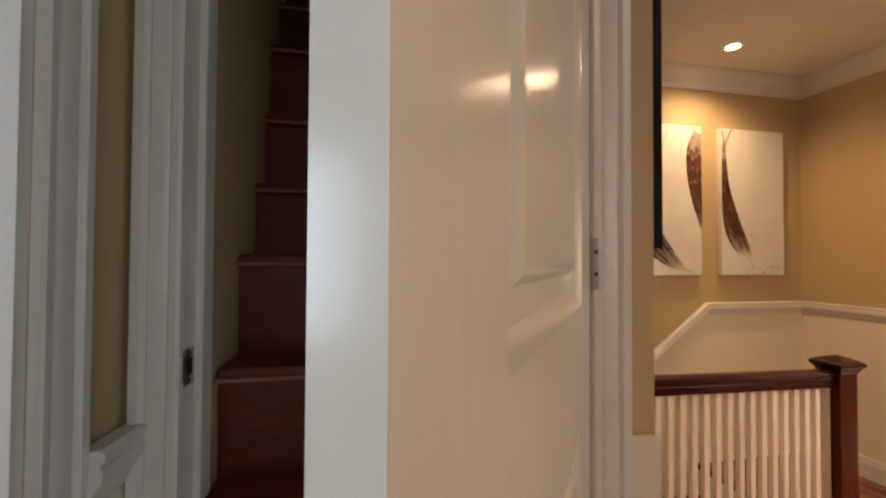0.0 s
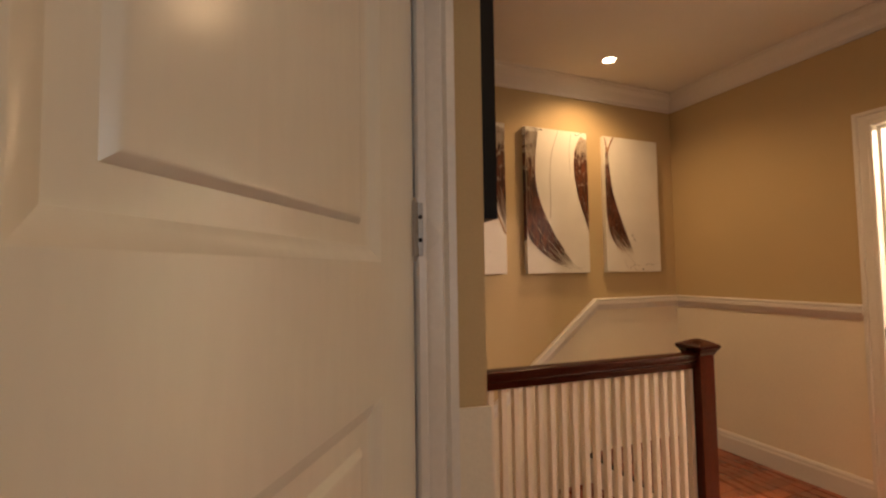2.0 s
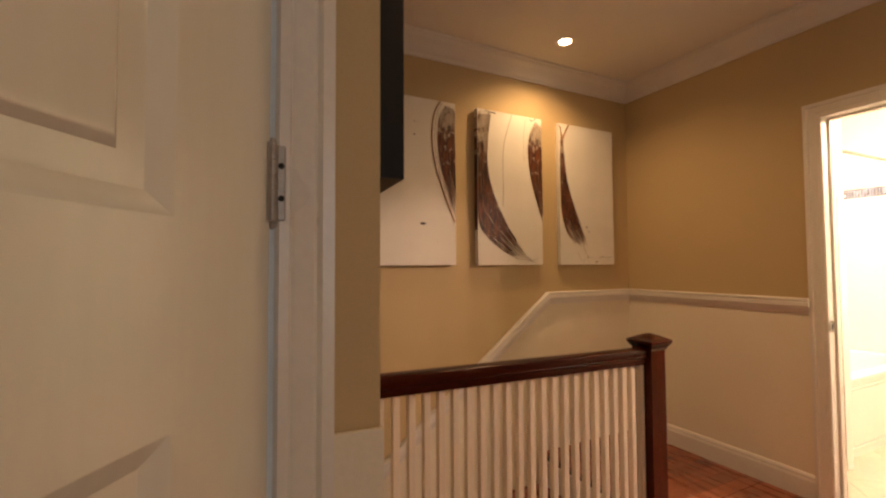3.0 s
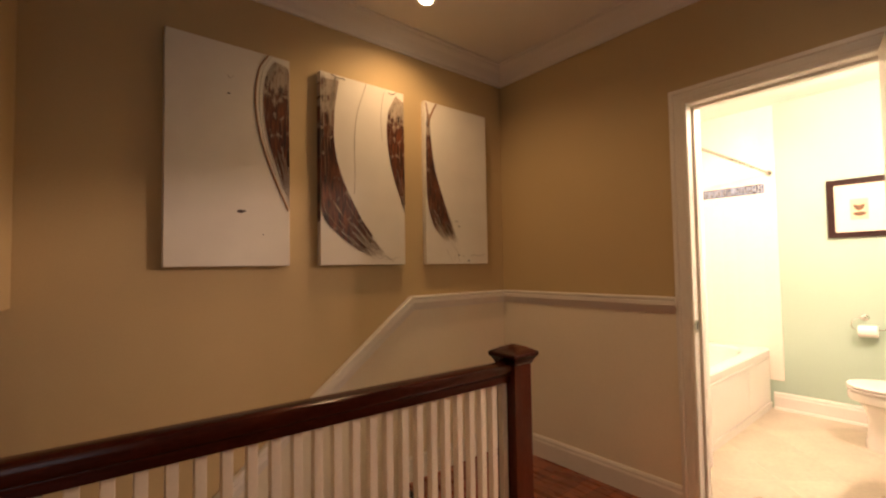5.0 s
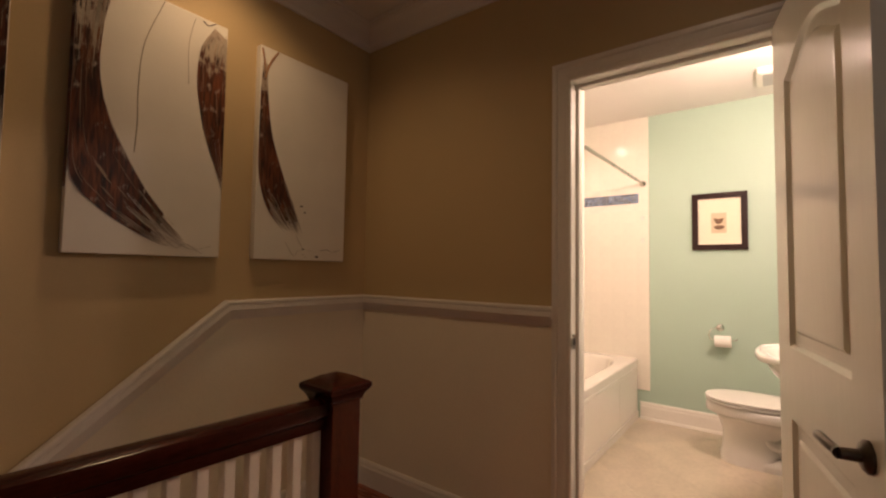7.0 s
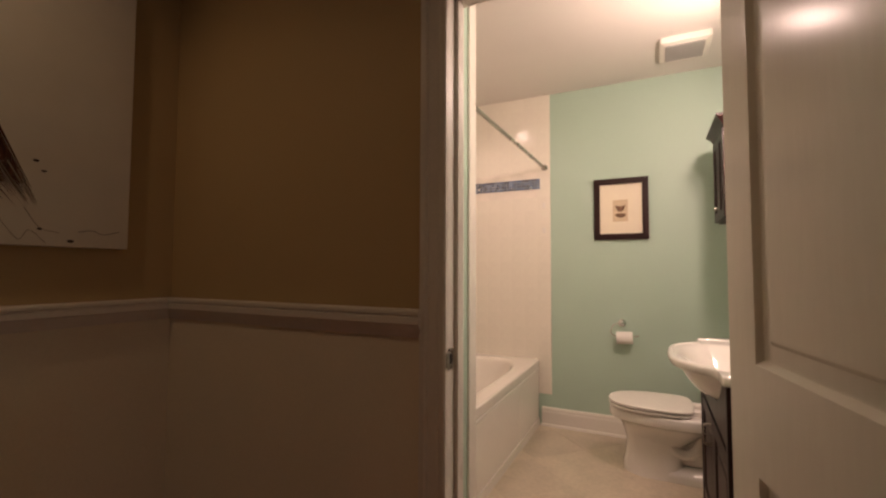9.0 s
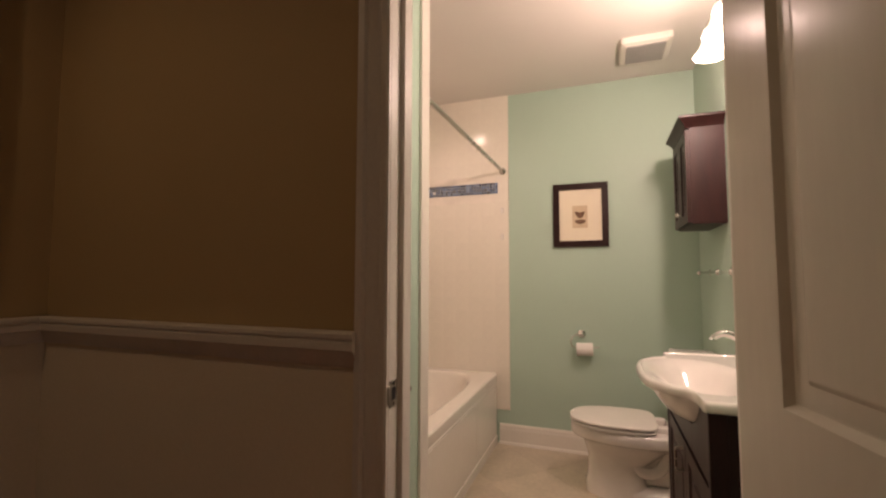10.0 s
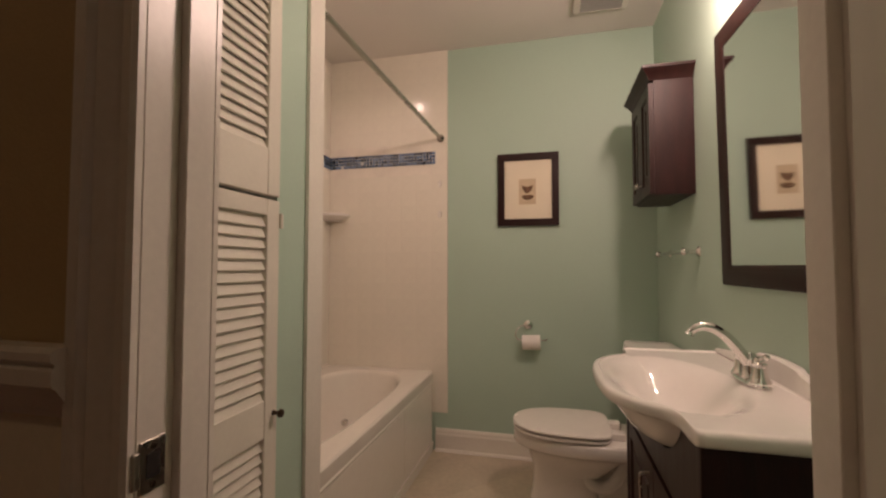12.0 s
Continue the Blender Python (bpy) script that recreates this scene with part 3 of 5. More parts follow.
def leaf(width, height, thick, panels, arch=0.0, deep=1.0, gentle=False):
    """A door leaf: x from the hinge, y 0 (front) to thick; sunk panels with a raised field on both faces, the last one arched at its top; gentle: wider sloped borders."""
    bm = bmesh.new()
    xs = sorted({0, width, *[p[0] for p in panels], *[p[2] for p in panels]})
    zs = sorted({0, height, *[p[1] for p in panels], *[p[3] for p in panels]})
    last = panels[-1]

    def inside(x, z):
        return any(p[0] < x < p[2] and p[1] < z < p[3] for p in panels) or (arch and last[0] < x < last[2] and z > last[3])

    def top_line(p, i, m=14):
        x0, x1 = p[0] + i, p[2] - i
        rise = arch if p is last else 0.0
        return [(x1 + (x0 - x1) * k / m, p[3] - i + rise * math.sin(math.pi * k / m) ** 1.4) for k in range(m + 1)]

    steps = [(0, 0), (0.0015, 0.0006), (0.0108, 0.0112), (0.0145, 0.0123), (0.021, 0.0124), (0.043, 0.0108), (0.050, 0.0052), (0.053, 0.0040), (0.06, 0.0036)]
    if gentle:
        steps = [(0, 0), (0.0015, 0.0004), (0.0165, 0.0088), (0.0205, 0.0110), (0.026, 0.0116), (0.046, 0.0106), (0.052, 0.0052), (0.055, 0.0040), (0.062, 0.0036)]
    for y in (0.0, thick):
        s = 1 if y == 0.0 else -1
        for xa, xb in zip(xs, xs[1:]):
            for za, zb in zip(zs, zs[1:]):
                if not inside((xa + xb) / 2, (za + zb) / 2):
                    bm.faces.new([bm.verts.new(c) for c in ((xa, y, za), (xb, y, za), (xb, y, zb), (xa, y, zb))])
        if arch:
            line = top_line(last, 0)
            for (xa, za), (xb, zb) in zip(line, line[1:]):
                bm.faces.new([bm.verts.new(c) for c in ((xa, y, za), (xa, y, height), (xb, y, height), (xb, y, zb))])
        for p in panels:
            rings = []
            for i, d in steps:
                i, d = i * deep, d * deep
                rings.append([bm.verts.new((x, y + s * d, z)) for x, z in [(p[0] + i, p[1] + i), (p[2] - i, p[1] + i)] + top_line(p, i)])
            n = len(rings[0])
            for a, b in zip(rings, rings[1:]):
                for k in range(n):
                    bm.faces.new((a[k], a[(k + 1) % n], b[(k + 1) % n], b[k]))
            bm.faces.new(rings[-1])
    for a, b in (((0, 0), (width, 0)), ((width, 0), (width, height)), ((width, height), (0, height)), ((0, height), (0, 0))):
        bm.faces.new([bm.verts.new(c) for c in ((a[0], 0, a[1]), (b[0], 0, b[1]), (b[0], thick, b[1]), (a[0], thick, a[1]))])
    bmesh.ops.remove_doubles(bm, verts=bm.verts[:], dist=0.0002)
    bmesh.ops.recalc_face_normals(bm, faces=bm.faces[:])
    return bm


def hinge(parent, x, y, z, mat=HINGEM):
    """Two leaves and a barrel of five knuckles with a tipped pin."""
    h = part("hinge", boxes((x - 0.001, y - 0.0025, z - 0.045, x + 0.015, y - 0.0005, z + 0.045), (x - 0.015, y - 0.0025, z - 0.045, x + 0.001, y - 0.0005, z + 0.045)), mat, parent, "painted steel hinge")
    prof = [(0, -0.054), (0.005, -0.052), (0.006, -0.046)]
    for k in range(5):
        a = -0.045 + k * 0.018
        prof += [(0.0085, a + 0.0006), (0.0088, a + 0.002), (0.0088, a + 0.016), (0.0085, a + 0.0174), (0.0072, a + 0.0178)]
    prof += [(0.006, 0.046), (0.005, 0.052), (0, 0.054)]
    part("hinge_pin", lathe(prof, 16, pose(x, y - 0.005, z)), mat, h)
    return h


def jamb_leaf(door, h, z):
    """The leaf screwed to the casing, with near-black discs for its shaded screw holes."""
    back = door.matrix_world.inverted() @ SKEW
    zc = SILL + 0.006 + z
    part("jamb_leaf", moved(box(SX1 + 0.0, YA - 0.0160, zc - 0.044, SX1 + 0.012, YA - 0.0125, zc + 0.044, 0.0015, seg=1), back), HINGEM, h)
    for dz in (-0.018, 0.02):
        part("screw", moved(lathe([(0, 0.0), (0.0038, 0.0), (0.003, 0.0008), (0, 0.0010)], 10, pose(SX1 + 0.007, YA - 0.0161, zc + dz, 90, 0, 0)), back), DARKGAP, h, "dark disc for a shaded screw hole")


def knob(parent, x, y, z, s, mat):
    """Round knob; s is the way out along y."""
    k = part("door_knob", lathe([(0, 0), (0.031, 0), (0.031, 0.004), (0.025, 0.008), (0.012, 0.011), (0.011, 0.022), (0.017, 0.028), (0.025, 0.035), (0.0262, 0.042), (0.023, 0.050), (0.013, 0.055), (0, 0.056)], 32, pose(x, y, z, -90 * s, 0, 0)), mat, parent, "aged brass round knob")
    return k


def lever(parent, x, y, z, s, way, mat):
    r = part("lever_handle", lathe([(0, 0), (0.03, 0), (0.03, 0.005), (0.024, 0.011), (0.012, 0.014), (0.011, 0.042), (0, 0.044)], 28, pose(x, y, z, -90 * s, 0, 0)), mat, parent, "dark bronze lever handle")
    pts = bend([(x, y + s * 0.042, z), (x + way * 0.03, y + s * 0.048, z + 0.003), (x + way * 0.07, y + s * 0.05, z + 0.004), (x + way * 0.112, y + s * 0.045, z - 0.002)], 5)
    part("lever", tube(pts, [0.0115] + [0.0095] * (len(pts) - 3) + [0.0085, 0.005], 14), mat, r)


# stair door, ajar towards the hall
W1, STAIR_SWING = 0.69, 55
stair_door = thing("door_stairs", "white panelled stair door standing ajar into the hall", "door", pose(SX1 - 0.003, YA - 0.012, SILL + 0.006, 0, 0, 180 + STAIR_SWING), kind="structure")
part("door_leaf", moved(leaf(W1 - 0.008, HEAD - 0.014, 0.028, [(0.142, 0.24, 0.552, 0.895), (0.142, 1.068, 0.552, 1.80)], 0.07, gentle=True), pose(0.008, -0.028, 0)), DOORW, stair_door, "", 22)
for z in (0.25, 1.125, 1.82):
    jamb_leaf(stair_door, hinge(stair_door, 0.0, 0.003, z), z)
knob(stair_door, W1 - 0.058, 0.0, 0.974, 1, BRASS)
knob(stair_door, W1 - 0.058, -0.028, 0.974, -1, BRASS)

# bathroom door, swung wide into the hall
W2, BATH_SWING = 0.70, 11.0
bath_door = thing("door_bath", "white panelled bathroom door swung open into the hall", "door", pose(XH - 0.012, DOOR_Y0, HF + 0.008, 0, 0, 180 + BATH_SWING), kind="structure")
part("door_leaf", moved(leaf(W2, HEAD - 0.056, 0.035, [(0.122, 0.182, 0.568, 0.782), (0.122, 0.982, 0.568, 1.762)], 0.07), pose(0, -0.035, 0)), DOORW, bath_door, "", 22)
for z in (0.18, 0.98, 1.78):
    hinge(bath_door, 0.0, 0.003, z)
lever(bath_door, W2 - 0.062, -0.035, 0.862, -1, -1, BRONZE)
lever(bath_door, W2 - 0.062, 0.0, 0.857, 1, -1, BRONZE)

# bright room beyond the open doorway, lit by its window
RX = -2.6
setting("floor_room", boxes((RX, -1.5, -0.14, XW, 1.0, HF - 0.002)), OAK, "red-brown wooden floor of the side room")
setting("ceiling_room", boxes((RX, -1.5, CEIL, XW - T, 1.0, CEIL + 0.1)), CEILM, "white ceiling of the side room")
setting("wall_room", boxes((RX, 0.79, 0, XW - T, 0.92, CEIL), (RX, -1.6, 0, XW - T, -1.5, CEIL), (RX - 0.1, -1.6, 0, RX, -0.75, CEIL), (RX - 0.1, 0.25, 0, RX, 0.92, CEIL), (RX - 0.1, -0.75, 0, RX, 0.25, 0.85), (RX - 0.1, -0.75, 2.1, RX, 0.25, CEIL)), ROOMW, "pale grey walls of the side room")
win = thing("window_1", "white sash window with daylight behind it", "window", kind="structure")
part("window_frame", boxes((RX - 0.09, -0.75, 0.85, RX - 0.02, -0.70, 2.1), (RX - 0.09, 0.20, 0.85, RX - 0.02, 0.25, 2.1), (RX - 0.09, -0.7, 0.85, RX - 0.02, 0.2, 0.9), (RX - 0.09, -0.7, 2.05, RX - 0.02, 0.2, 2.1), (RX - 0.08, -0.7, 1.46, RX - 0.03, 0.2, 1.50)), TRIM, win)
part("window_sill", box(RX - 0.02, -0.8, 0.82, RX + 0.05, 0.3, 0.85, 0.005), TRIM, win)
setting("backdrop", boxes((RX - 0.7, -1.6, 0.2, RX - 0.65, 1.2, 2.8)), SKYG, "plain pale sky outside the window")
lamp("window_light", "AREA", look((RX - 0.01, -0.25, 1.48), (0, -0.25, 1.40)), DAY_W, (0.74, 0.85, 1.0), (0.9, 1.15))
# unseen window, glowing backdrop and lamp, added as frontal light on the stair door
win2 = thing("added_window_2", "unseen white sash window added at the end of the hall", "window", kind="structure")
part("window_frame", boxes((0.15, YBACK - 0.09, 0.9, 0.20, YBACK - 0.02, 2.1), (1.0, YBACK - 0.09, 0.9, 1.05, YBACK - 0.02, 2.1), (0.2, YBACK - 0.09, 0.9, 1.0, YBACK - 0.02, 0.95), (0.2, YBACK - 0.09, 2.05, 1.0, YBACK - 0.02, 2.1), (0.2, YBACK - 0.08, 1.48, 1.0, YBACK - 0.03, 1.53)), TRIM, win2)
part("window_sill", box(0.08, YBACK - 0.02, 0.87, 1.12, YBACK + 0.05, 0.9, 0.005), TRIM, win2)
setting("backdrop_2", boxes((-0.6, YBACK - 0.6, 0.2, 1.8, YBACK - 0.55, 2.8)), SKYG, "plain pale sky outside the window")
lamp("window_light", "AREA", look((0.6, YBACK - 0.01, 1.5), (0.6, 0, 1.45)), SOUTH_FILL_W, (0.78, 0.87, 1.0), (0.8, 1.1))


# ---- hall things ----
def downlight(x, y, z, watts, label):
    d = thing("recessed_downlight", label, "ceiling light", pose(x, y, z), "hall downlights")
    part("trim_ring", lathe([(0.060, 0.0), (0.058, -0.004), (0.050, -0.006), (0.040, -0.003), (0.036, -0.001), (0.060, 0.0)], 32), TRIM, d)
    part("lens", lathe([(0, -0.004), (0.022, -0.0034), (0.036, -0.0022), (0.036, -0.001), (0, -0.001)], 24), BULB_G, d, "glowing warm lens")
    lamp("downlight_lamp", "SPOT", look((x, y, z - 0.012), (x, y, 0)), watts, WARM, 0.04, 150, 0.8)


# the added third spot gets 2.3 times HALL_W as fill
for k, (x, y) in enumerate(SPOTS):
    downlight(x, y, CEIL, (SPOT_W, HALL_W, 2.3 * HALL_W)[k], "small round recessed hall downlight, the third added as unseen fill")

# railing along the stairwell
RY, NX = 1.715, 2.268


def newel_post(x, y):
    n = thing("newel_post", "dark mahogany square newel post with a pyramid cap", "newel post", pose(x, y, 0))
    part("shaft", box(-0.05, -0.05, HF, 0.05, 0.05, 0.885, 0.004), MAHOGV_LIT, n)
    sq = lambda h, z: [(-h, -h, z), (h, -h, z), (h, h, z), (-h, h, z)]
    part("cap", loft([sq(0.053, 0.866), sq(0.055, 0.874), sq(0.060, 0.884), sq(0.069, 0.896), sq(0.072, 0.901), sq(0.072, 0.911), sq(0.068, 0.915), sq(0.032, 0.933), sq(0.004, 0.942)]), MAHOG, n, "flared pyramid cap")


newel_post(NX, RY)
HANDP = [(-0.022, -0.078), (0.022, -0.078), (0.026, -0.060), (0.024, -0.050), (0.033, -0.040), (0.036, -0.022), (0.030, -0.008), (0.016, -0.001), (0, 0.0), (-0.016, -0.001), (-0.030, -0.008), (-0.036, -0.022), (-0.033, -0.040), (-0.024, -0.050), (-0.026, -0.060)]
ZR0, ZR1, XR0 = 0.905, 0.878, 0.665
rail = thing("stair_railing", "dark mahogany handrail on white square balusters", "railing")
part("handrail", sweep([(XR0, RY, ZR0), (NX - 0.044, RY, ZR1)], HANDP, (0, -1, 0)), MAHOG, rail, "dark moulded handrail")
part("bottom_rail", box(XR0, RY - 0.02, HF, NX - 0.044, RY + 0.02, HF + 0.016, 0.002), CREAM, rail)
NB = 26
for k in range(NB):
    x = 2.198 - k * 0.0588
    zt = ZR0 + (ZR1 - ZR0) * (x - XR0) / (NX - XR0) - 0.077
    part("baluster", box(x - 0.0132, RY - 0.0132, HF + 0.015, x + 0.0132, RY + 0.0132, zt, 0.003, seg=2), CREAM, rail)


# three canvases with brush strokes
def stroke(bm, left, right, w, h, n=26, jag=0.05, lift=0.0015):
    """Ribbons of paint between two edge lines given as (u, v) pairs of the canvas."""
    a = bend([(u * w, 0, v * h) for u, v in left], 10)
    b = bend([(u * w, 0, v * h) for u, v in right], 10)
    m = len(a)
    for k in range(n):
        c0 = k / n + random.uniform(-0.02, 0.02)
        c1 = c0 + random.uniform(0.8, 1.7) / n
        s0 = int(random.uniform(0, jag) * m)
        s1 = m - int(random.uniform(0, jag * 2.2) * m)
        y = -lift - 0.0006 - random.uniform(0, 0.0014)
        prev = None
        for i in range(s0, s1):
            wob = 0.012 * noise.noise((k * 3.1, i * 0.25, lift * 999))
            thin = min(1, (i - s0 + 0.4) / 3, (s1 - i) / 5)
            cm = (c0 + c1) / 2
            lo, hi = max(0, cm + (c0 - cm) * thin + wob), min(1, cm + (c1 - cm) * thin + wob)
            p, q = a[i].lerp(b[i], lo), a[i].lerp(b[i], hi)
            for r in (p, q):
                r.x, r.z = min(max(r.x, 0.001), w - 0.001), min(max(r.z, 0.001), h - 0.001)
            cur = (bm.verts.new((p.x, y, p.z)), bm.verts.new((q.x, y, q.z)))
            if prev:
                bm.faces.new((prev[0], prev[1], cur[1], cur[0]))
            prev = cur


def ground_coat(bm, left, right, w, h):
    """One solid body of paint under the ribbons, fraying towards its end."""
    a = bend([(u * w, 0, v * h) for u, v in left], 10)
    b = bend([(u * w, 0, v * h) for u, v in right], 10)
    m = int(len(a) * 0.83)
    for k in range(9):
        end = m + random.randint(-9, 5)
        prev = None
        for i in range(1, min(end, len(a))):
            p, q = a[i].lerp(b[i], k / 9 + (0.012 if k == 0 else 0)), a[i].lerp(b[i], (k + 1) / 9 - (0.012 if k == 8 else 0))
            cur = (bm.verts.new((min(max(p.x, 0.001), w - 0.001), -0.0012, p.z)), bm.verts.new((min(max(q.x, 0.001), w - 0.001), -0.0012, q.z)))
            if prev:
                bm.faces.new((prev[0], prev[1], cur[1], cur[0]))
            prev = cur


def streaks(bm, left, right, w, h, n, span=(0.0, 1.0), wide=(0.004, 0.016), lift=0.0037):
    """Short thin pale ribbons that follow the stroke."""
    a = bend([(u * w, 0, v * h) for u, v in left], 10)
    b = bend([(u * w, 0, v * h) for u, v in right], 10)
    m = len(a)
    for k in range(n):
        c, wd = random.uniform(0.05, 0.95), random.uniform(*wide)
        i0 = random.randint(int(span[0] * (m - 8)), int(span[1] * (m - 8)))
        i1 = min(m, i0 + random.randint(4, 16))
        prev = None
        for i in range(i0, i1):
            thin = math.sin(math.pi * (i - i0 + 0.3) / (i1 - i0))
            p, q = a[i].lerp(b[i], max(0, c - wd * thin)), a[i].lerp(b[i], min(1, c + wd * thin))
            cur = (bm.verts.new((p.x, -lift, p.z)), bm.verts.new((q.x, -lift, q.z)))
            if prev:
                bm.faces.new((prev[0], prev[1], cur[1], cur[0]))
            prev = cur


def canvas(x0, x1, z0, z1, label, strokes, lines=(), dots=()):
    w, h, d = x1 - x0, z1 - z0, 0.038
    c = thing("canvas_painting", label, "painting", pose(x0, YP - d, z0), "three abstract canvases")
    part("stretched_canvas", box(0, 0, 0, w, d - 0.001, h, 0.004), CANVAS, c)
    bm = bmesh.new()
    for l, r, n in strokes:
        ground_coat(bm, l, r, w, h)
        stroke(bm, l, r, w, h, int(n * 1.7), 0.09)
    part("brush_stroke", bm, STROKE, c, "streaked brown crescent brush strokes", smooth=None)["kind"] = "stuff"
    bm = bmesh.new()
    for l, r, n in strokes:
        streaks(bm, l, r, w, h, int(n * 0.55))
    part("pale_streak", bm, SPECK, c, "pale dry-brush streaks", smooth=None)["kind"] = "stuff"
    bm = bmesh.new()
    for l, r, n in strokes:
        streaks(bm, l, r, w, h, int(n * 0.35), (0.0, 0.05), (0.012, 0.04), 0.0039)
        streaks(bm, l, r, w, h, int(n * 0.5), (0.85, 1.0), (0.006, 0.022), 0.0039)
    part("wash_patch", bm, WASH, c, "greyish wash scraped over the strokes", smooth=None)["kind"] = "stuff"
    for pts, r in lines:
        part("paint_line", tube(bend([(u * w, -0.0004, v * h) for u, v in pts], 6), abs(r), 6), WASH if r < 0 else OCHRE if r > 0.003 else INK, c)
    for u, v, r in dots:
        part("paint_spot", moved(lathe([(0, 0.0), (r, 0.0), (r * 0.6, 0.0012), (0, 0.0016)], 12), pose(u * w, 0, v * h, 90, 0, 0) @ Matrix.Diagonal((1.4, 0.7, 1, 1))), INK, c)
    return c


canvas(1.160, 1.672, 1.275, 2.262, "white canvas with a brown crescent at its edge",
       [([(0.87, 0.985), (0.785, 0.90), (0.76, 0.76), (0.80, 0.60), (0.88, 0.46), (0.997, 0.26)], [(0.985, 0.965), (0.995, 0.90), (0.996, 0.76), (0.997, 0.60), (0.997, 0.46), (0.998, 0.25)], 34)],
       [([(0.80, 0.995), (0.72, 0.915), (0.69, 0.765), (0.735, 0.60), (0.85, 0.425), (0.985, 0.265)], 0.0044), ([(0.828, 0.995), (0.752, 0.91), (0.725, 0.765), (0.765, 0.60), (0.87, 0.43)], -0.0014),
        ([(0.46, 0.86), (0.48, 0.845), (0.51, 0.86)], -0.0012)], [(0.57, 0.247, 0.011), (0.60, 0.25, 0.006), (0.47, 0.775, 0.005), (0.76, 0.145, 0.003)])
canvas(1.825, 2.335, 1.275, 2.262, "white canvas with two sweeping brown crescents",
       [([(0.0, 0.99), (0.0, 0.72), (0.001, 0.45), (0.02, 0.26), (0.16, 0.17), (0.36, 0.095), (0.60, 0.03)], [(0.21, 0.99), (0.155, 0.80), (0.15, 0.64), (0.215, 0.49), (0.35, 0.34), (0.52, 0.20), (0.74, 0.07)], 48),
        ([(0.90, 0.985), (0.79, 0.87), (0.77, 0.72), (0.83, 0.54), (0.94, 0.37), (0.995, 0.28)], [(0.99, 0.955), (0.996, 0.87), (0.997, 0.72), (0.997, 0.54), (0.998, 0.37), (0.998, 0.275)], 28)],
       [([(0.52, 0.995), (0.40, 0.80), (0.375, 0.62), (0.38, 0.50), (0.37, 0.38)], -0.0018), ([(0.74, 0.98), (0.70, 0.86), (0.71, 0.70)], -0.001), ([(0.90, 0.995), (0.84, 0.975), (0.80, 0.985)], 0.0020), ([(0.12, 0.995), (0.20, 0.985), (0.25, 0.99)], 0.0022),
        ([(0.52, 0.10), (0.66, 0.035), (0.74, 0.05), (0.86, 0.012)], -0.0010), ([(0.60, 0.075), (0.78, 0.03), (0.93, 0.045)], -0.0008)], [(0.26, 0.985, 0.006)])
wrap = box(-0.0012, 0.002, 0.22, 0.0008, 0.034, 0.93, 0.0004, seg=1)
part("edge_paint", wrap, STROKE, bpy.data.objects["canvas_painting.001"], "brown paint carried round the edge")
canvas(2.487, 3.000, 1.275, 2.262, "white canvas with one brown crescent and small signature",
       [([(0.03, 0.93), (0.014, 0.80), (0.008, 0.58), (0.022, 0.38), (0.12, 0.23), (0.34, 0.105)], [(0.07, 0.93), (0.078, 0.80), (0.13, 0.60), (0.24, 0.43), (0.36, 0.285), (0.49, 0.14)], 30)],
       [([(0.17, 0.992), (0.125, 0.955), (0.075, 0.90), (0.05, 0.85)], 0.0052), ([(0.015, 0.985), (0.035, 0.94), (0.05, 0.88)], 0.0044), ([(0.30, 0.09), (0.40, 0.02), (0.45, 0.05), (0.53, 0.012)], -0.0009), ([(0.42, 0.12), (0.50, 0.06), (0.60, 0.045)], -0.0010),
        ([(0.70, 0.052), (0.78, 0.060), (0.84, 0.048), (0.94, 0.062)], 0.0009)], [(0.47, 0.27, 0.006), (0.51, 0.24, 0.005), (0.50, 0.055, 0.005), (0.66, 0.02, 0.007)])

# black framed picture on the stairwell side wall
bp = thing("black_framed_picture", "tall dark picture in a black frame on the stairwell wall", "picture", pose(side_x(0.85) + 0.001, 0.85, 1.40, 0, 0, 90 - math.degrees(math.atan2(XS2 - XS, YP - YA))))
part("frame", boxes((0, -0.045, 0, 0.05, -0.001, 1.0), (0.98, -0.045, 0, 1.03, -0.001, 1.0), (0.05, -0.045, 0, 0.98, -0.001, 0.05), (0.05, -0.045, 0.95, 0.98, -0.001, 1.0)), BLACKF, bp)
part("print", box(0.05, -0.03, 0.05, 0.98, -0.002, 0.95), PRTDARK, bp, "dark glossy print")

# stairs up behind the ajar door
up = thing("staircase", "steep red-stained wooden stairs with pale nosings", "staircase", kind="structure")
UPS = [(0.93, 0.965), (1.02, 1.17), (1.17, 1.385), (1.335, 1.575), (1.45, 1.79), (1.52, 2.03), (1.66, 2.24), (1.80, 2.45), (1.95, 2.66)]
for k, (y, z) in enumerate(UPS):
    y1 = UPS[k + 1][0] + 0.02 if k + 1 < len(UPS) else 3.2
    x0 = ATX + 0.002
    part("tread", box(x0, y - 0.02, z - 0.028, 0.518, max(y1, y + 0.12), z, 0.008), STAIRW, up)
    part("riser", box(x0, y, (UPS[k - 1][1] if k else 0.0) - 0.001, 0.518, y + 0.02, z - 0.026), STAIRW, up)
    part("nosing", tube([(x0, y - 0.022, z - 0.022), (0.518, y - 0.022, z - 0.022)], 0.0045, 8), NOSEW, up, "pale nosing edge")

# ---- bathroom things ----
# tiled alcove: far wall, back wall and the near end
TY0, TZ0 = 1.594, 0.217
tile_bed = setting("wall_tile_far", boxes((XF - 0.0103, TY0, TZ0, XF - 0.0005, YT + 0.01, BCEIL)), GROUT, "white square-tiled tub wall")
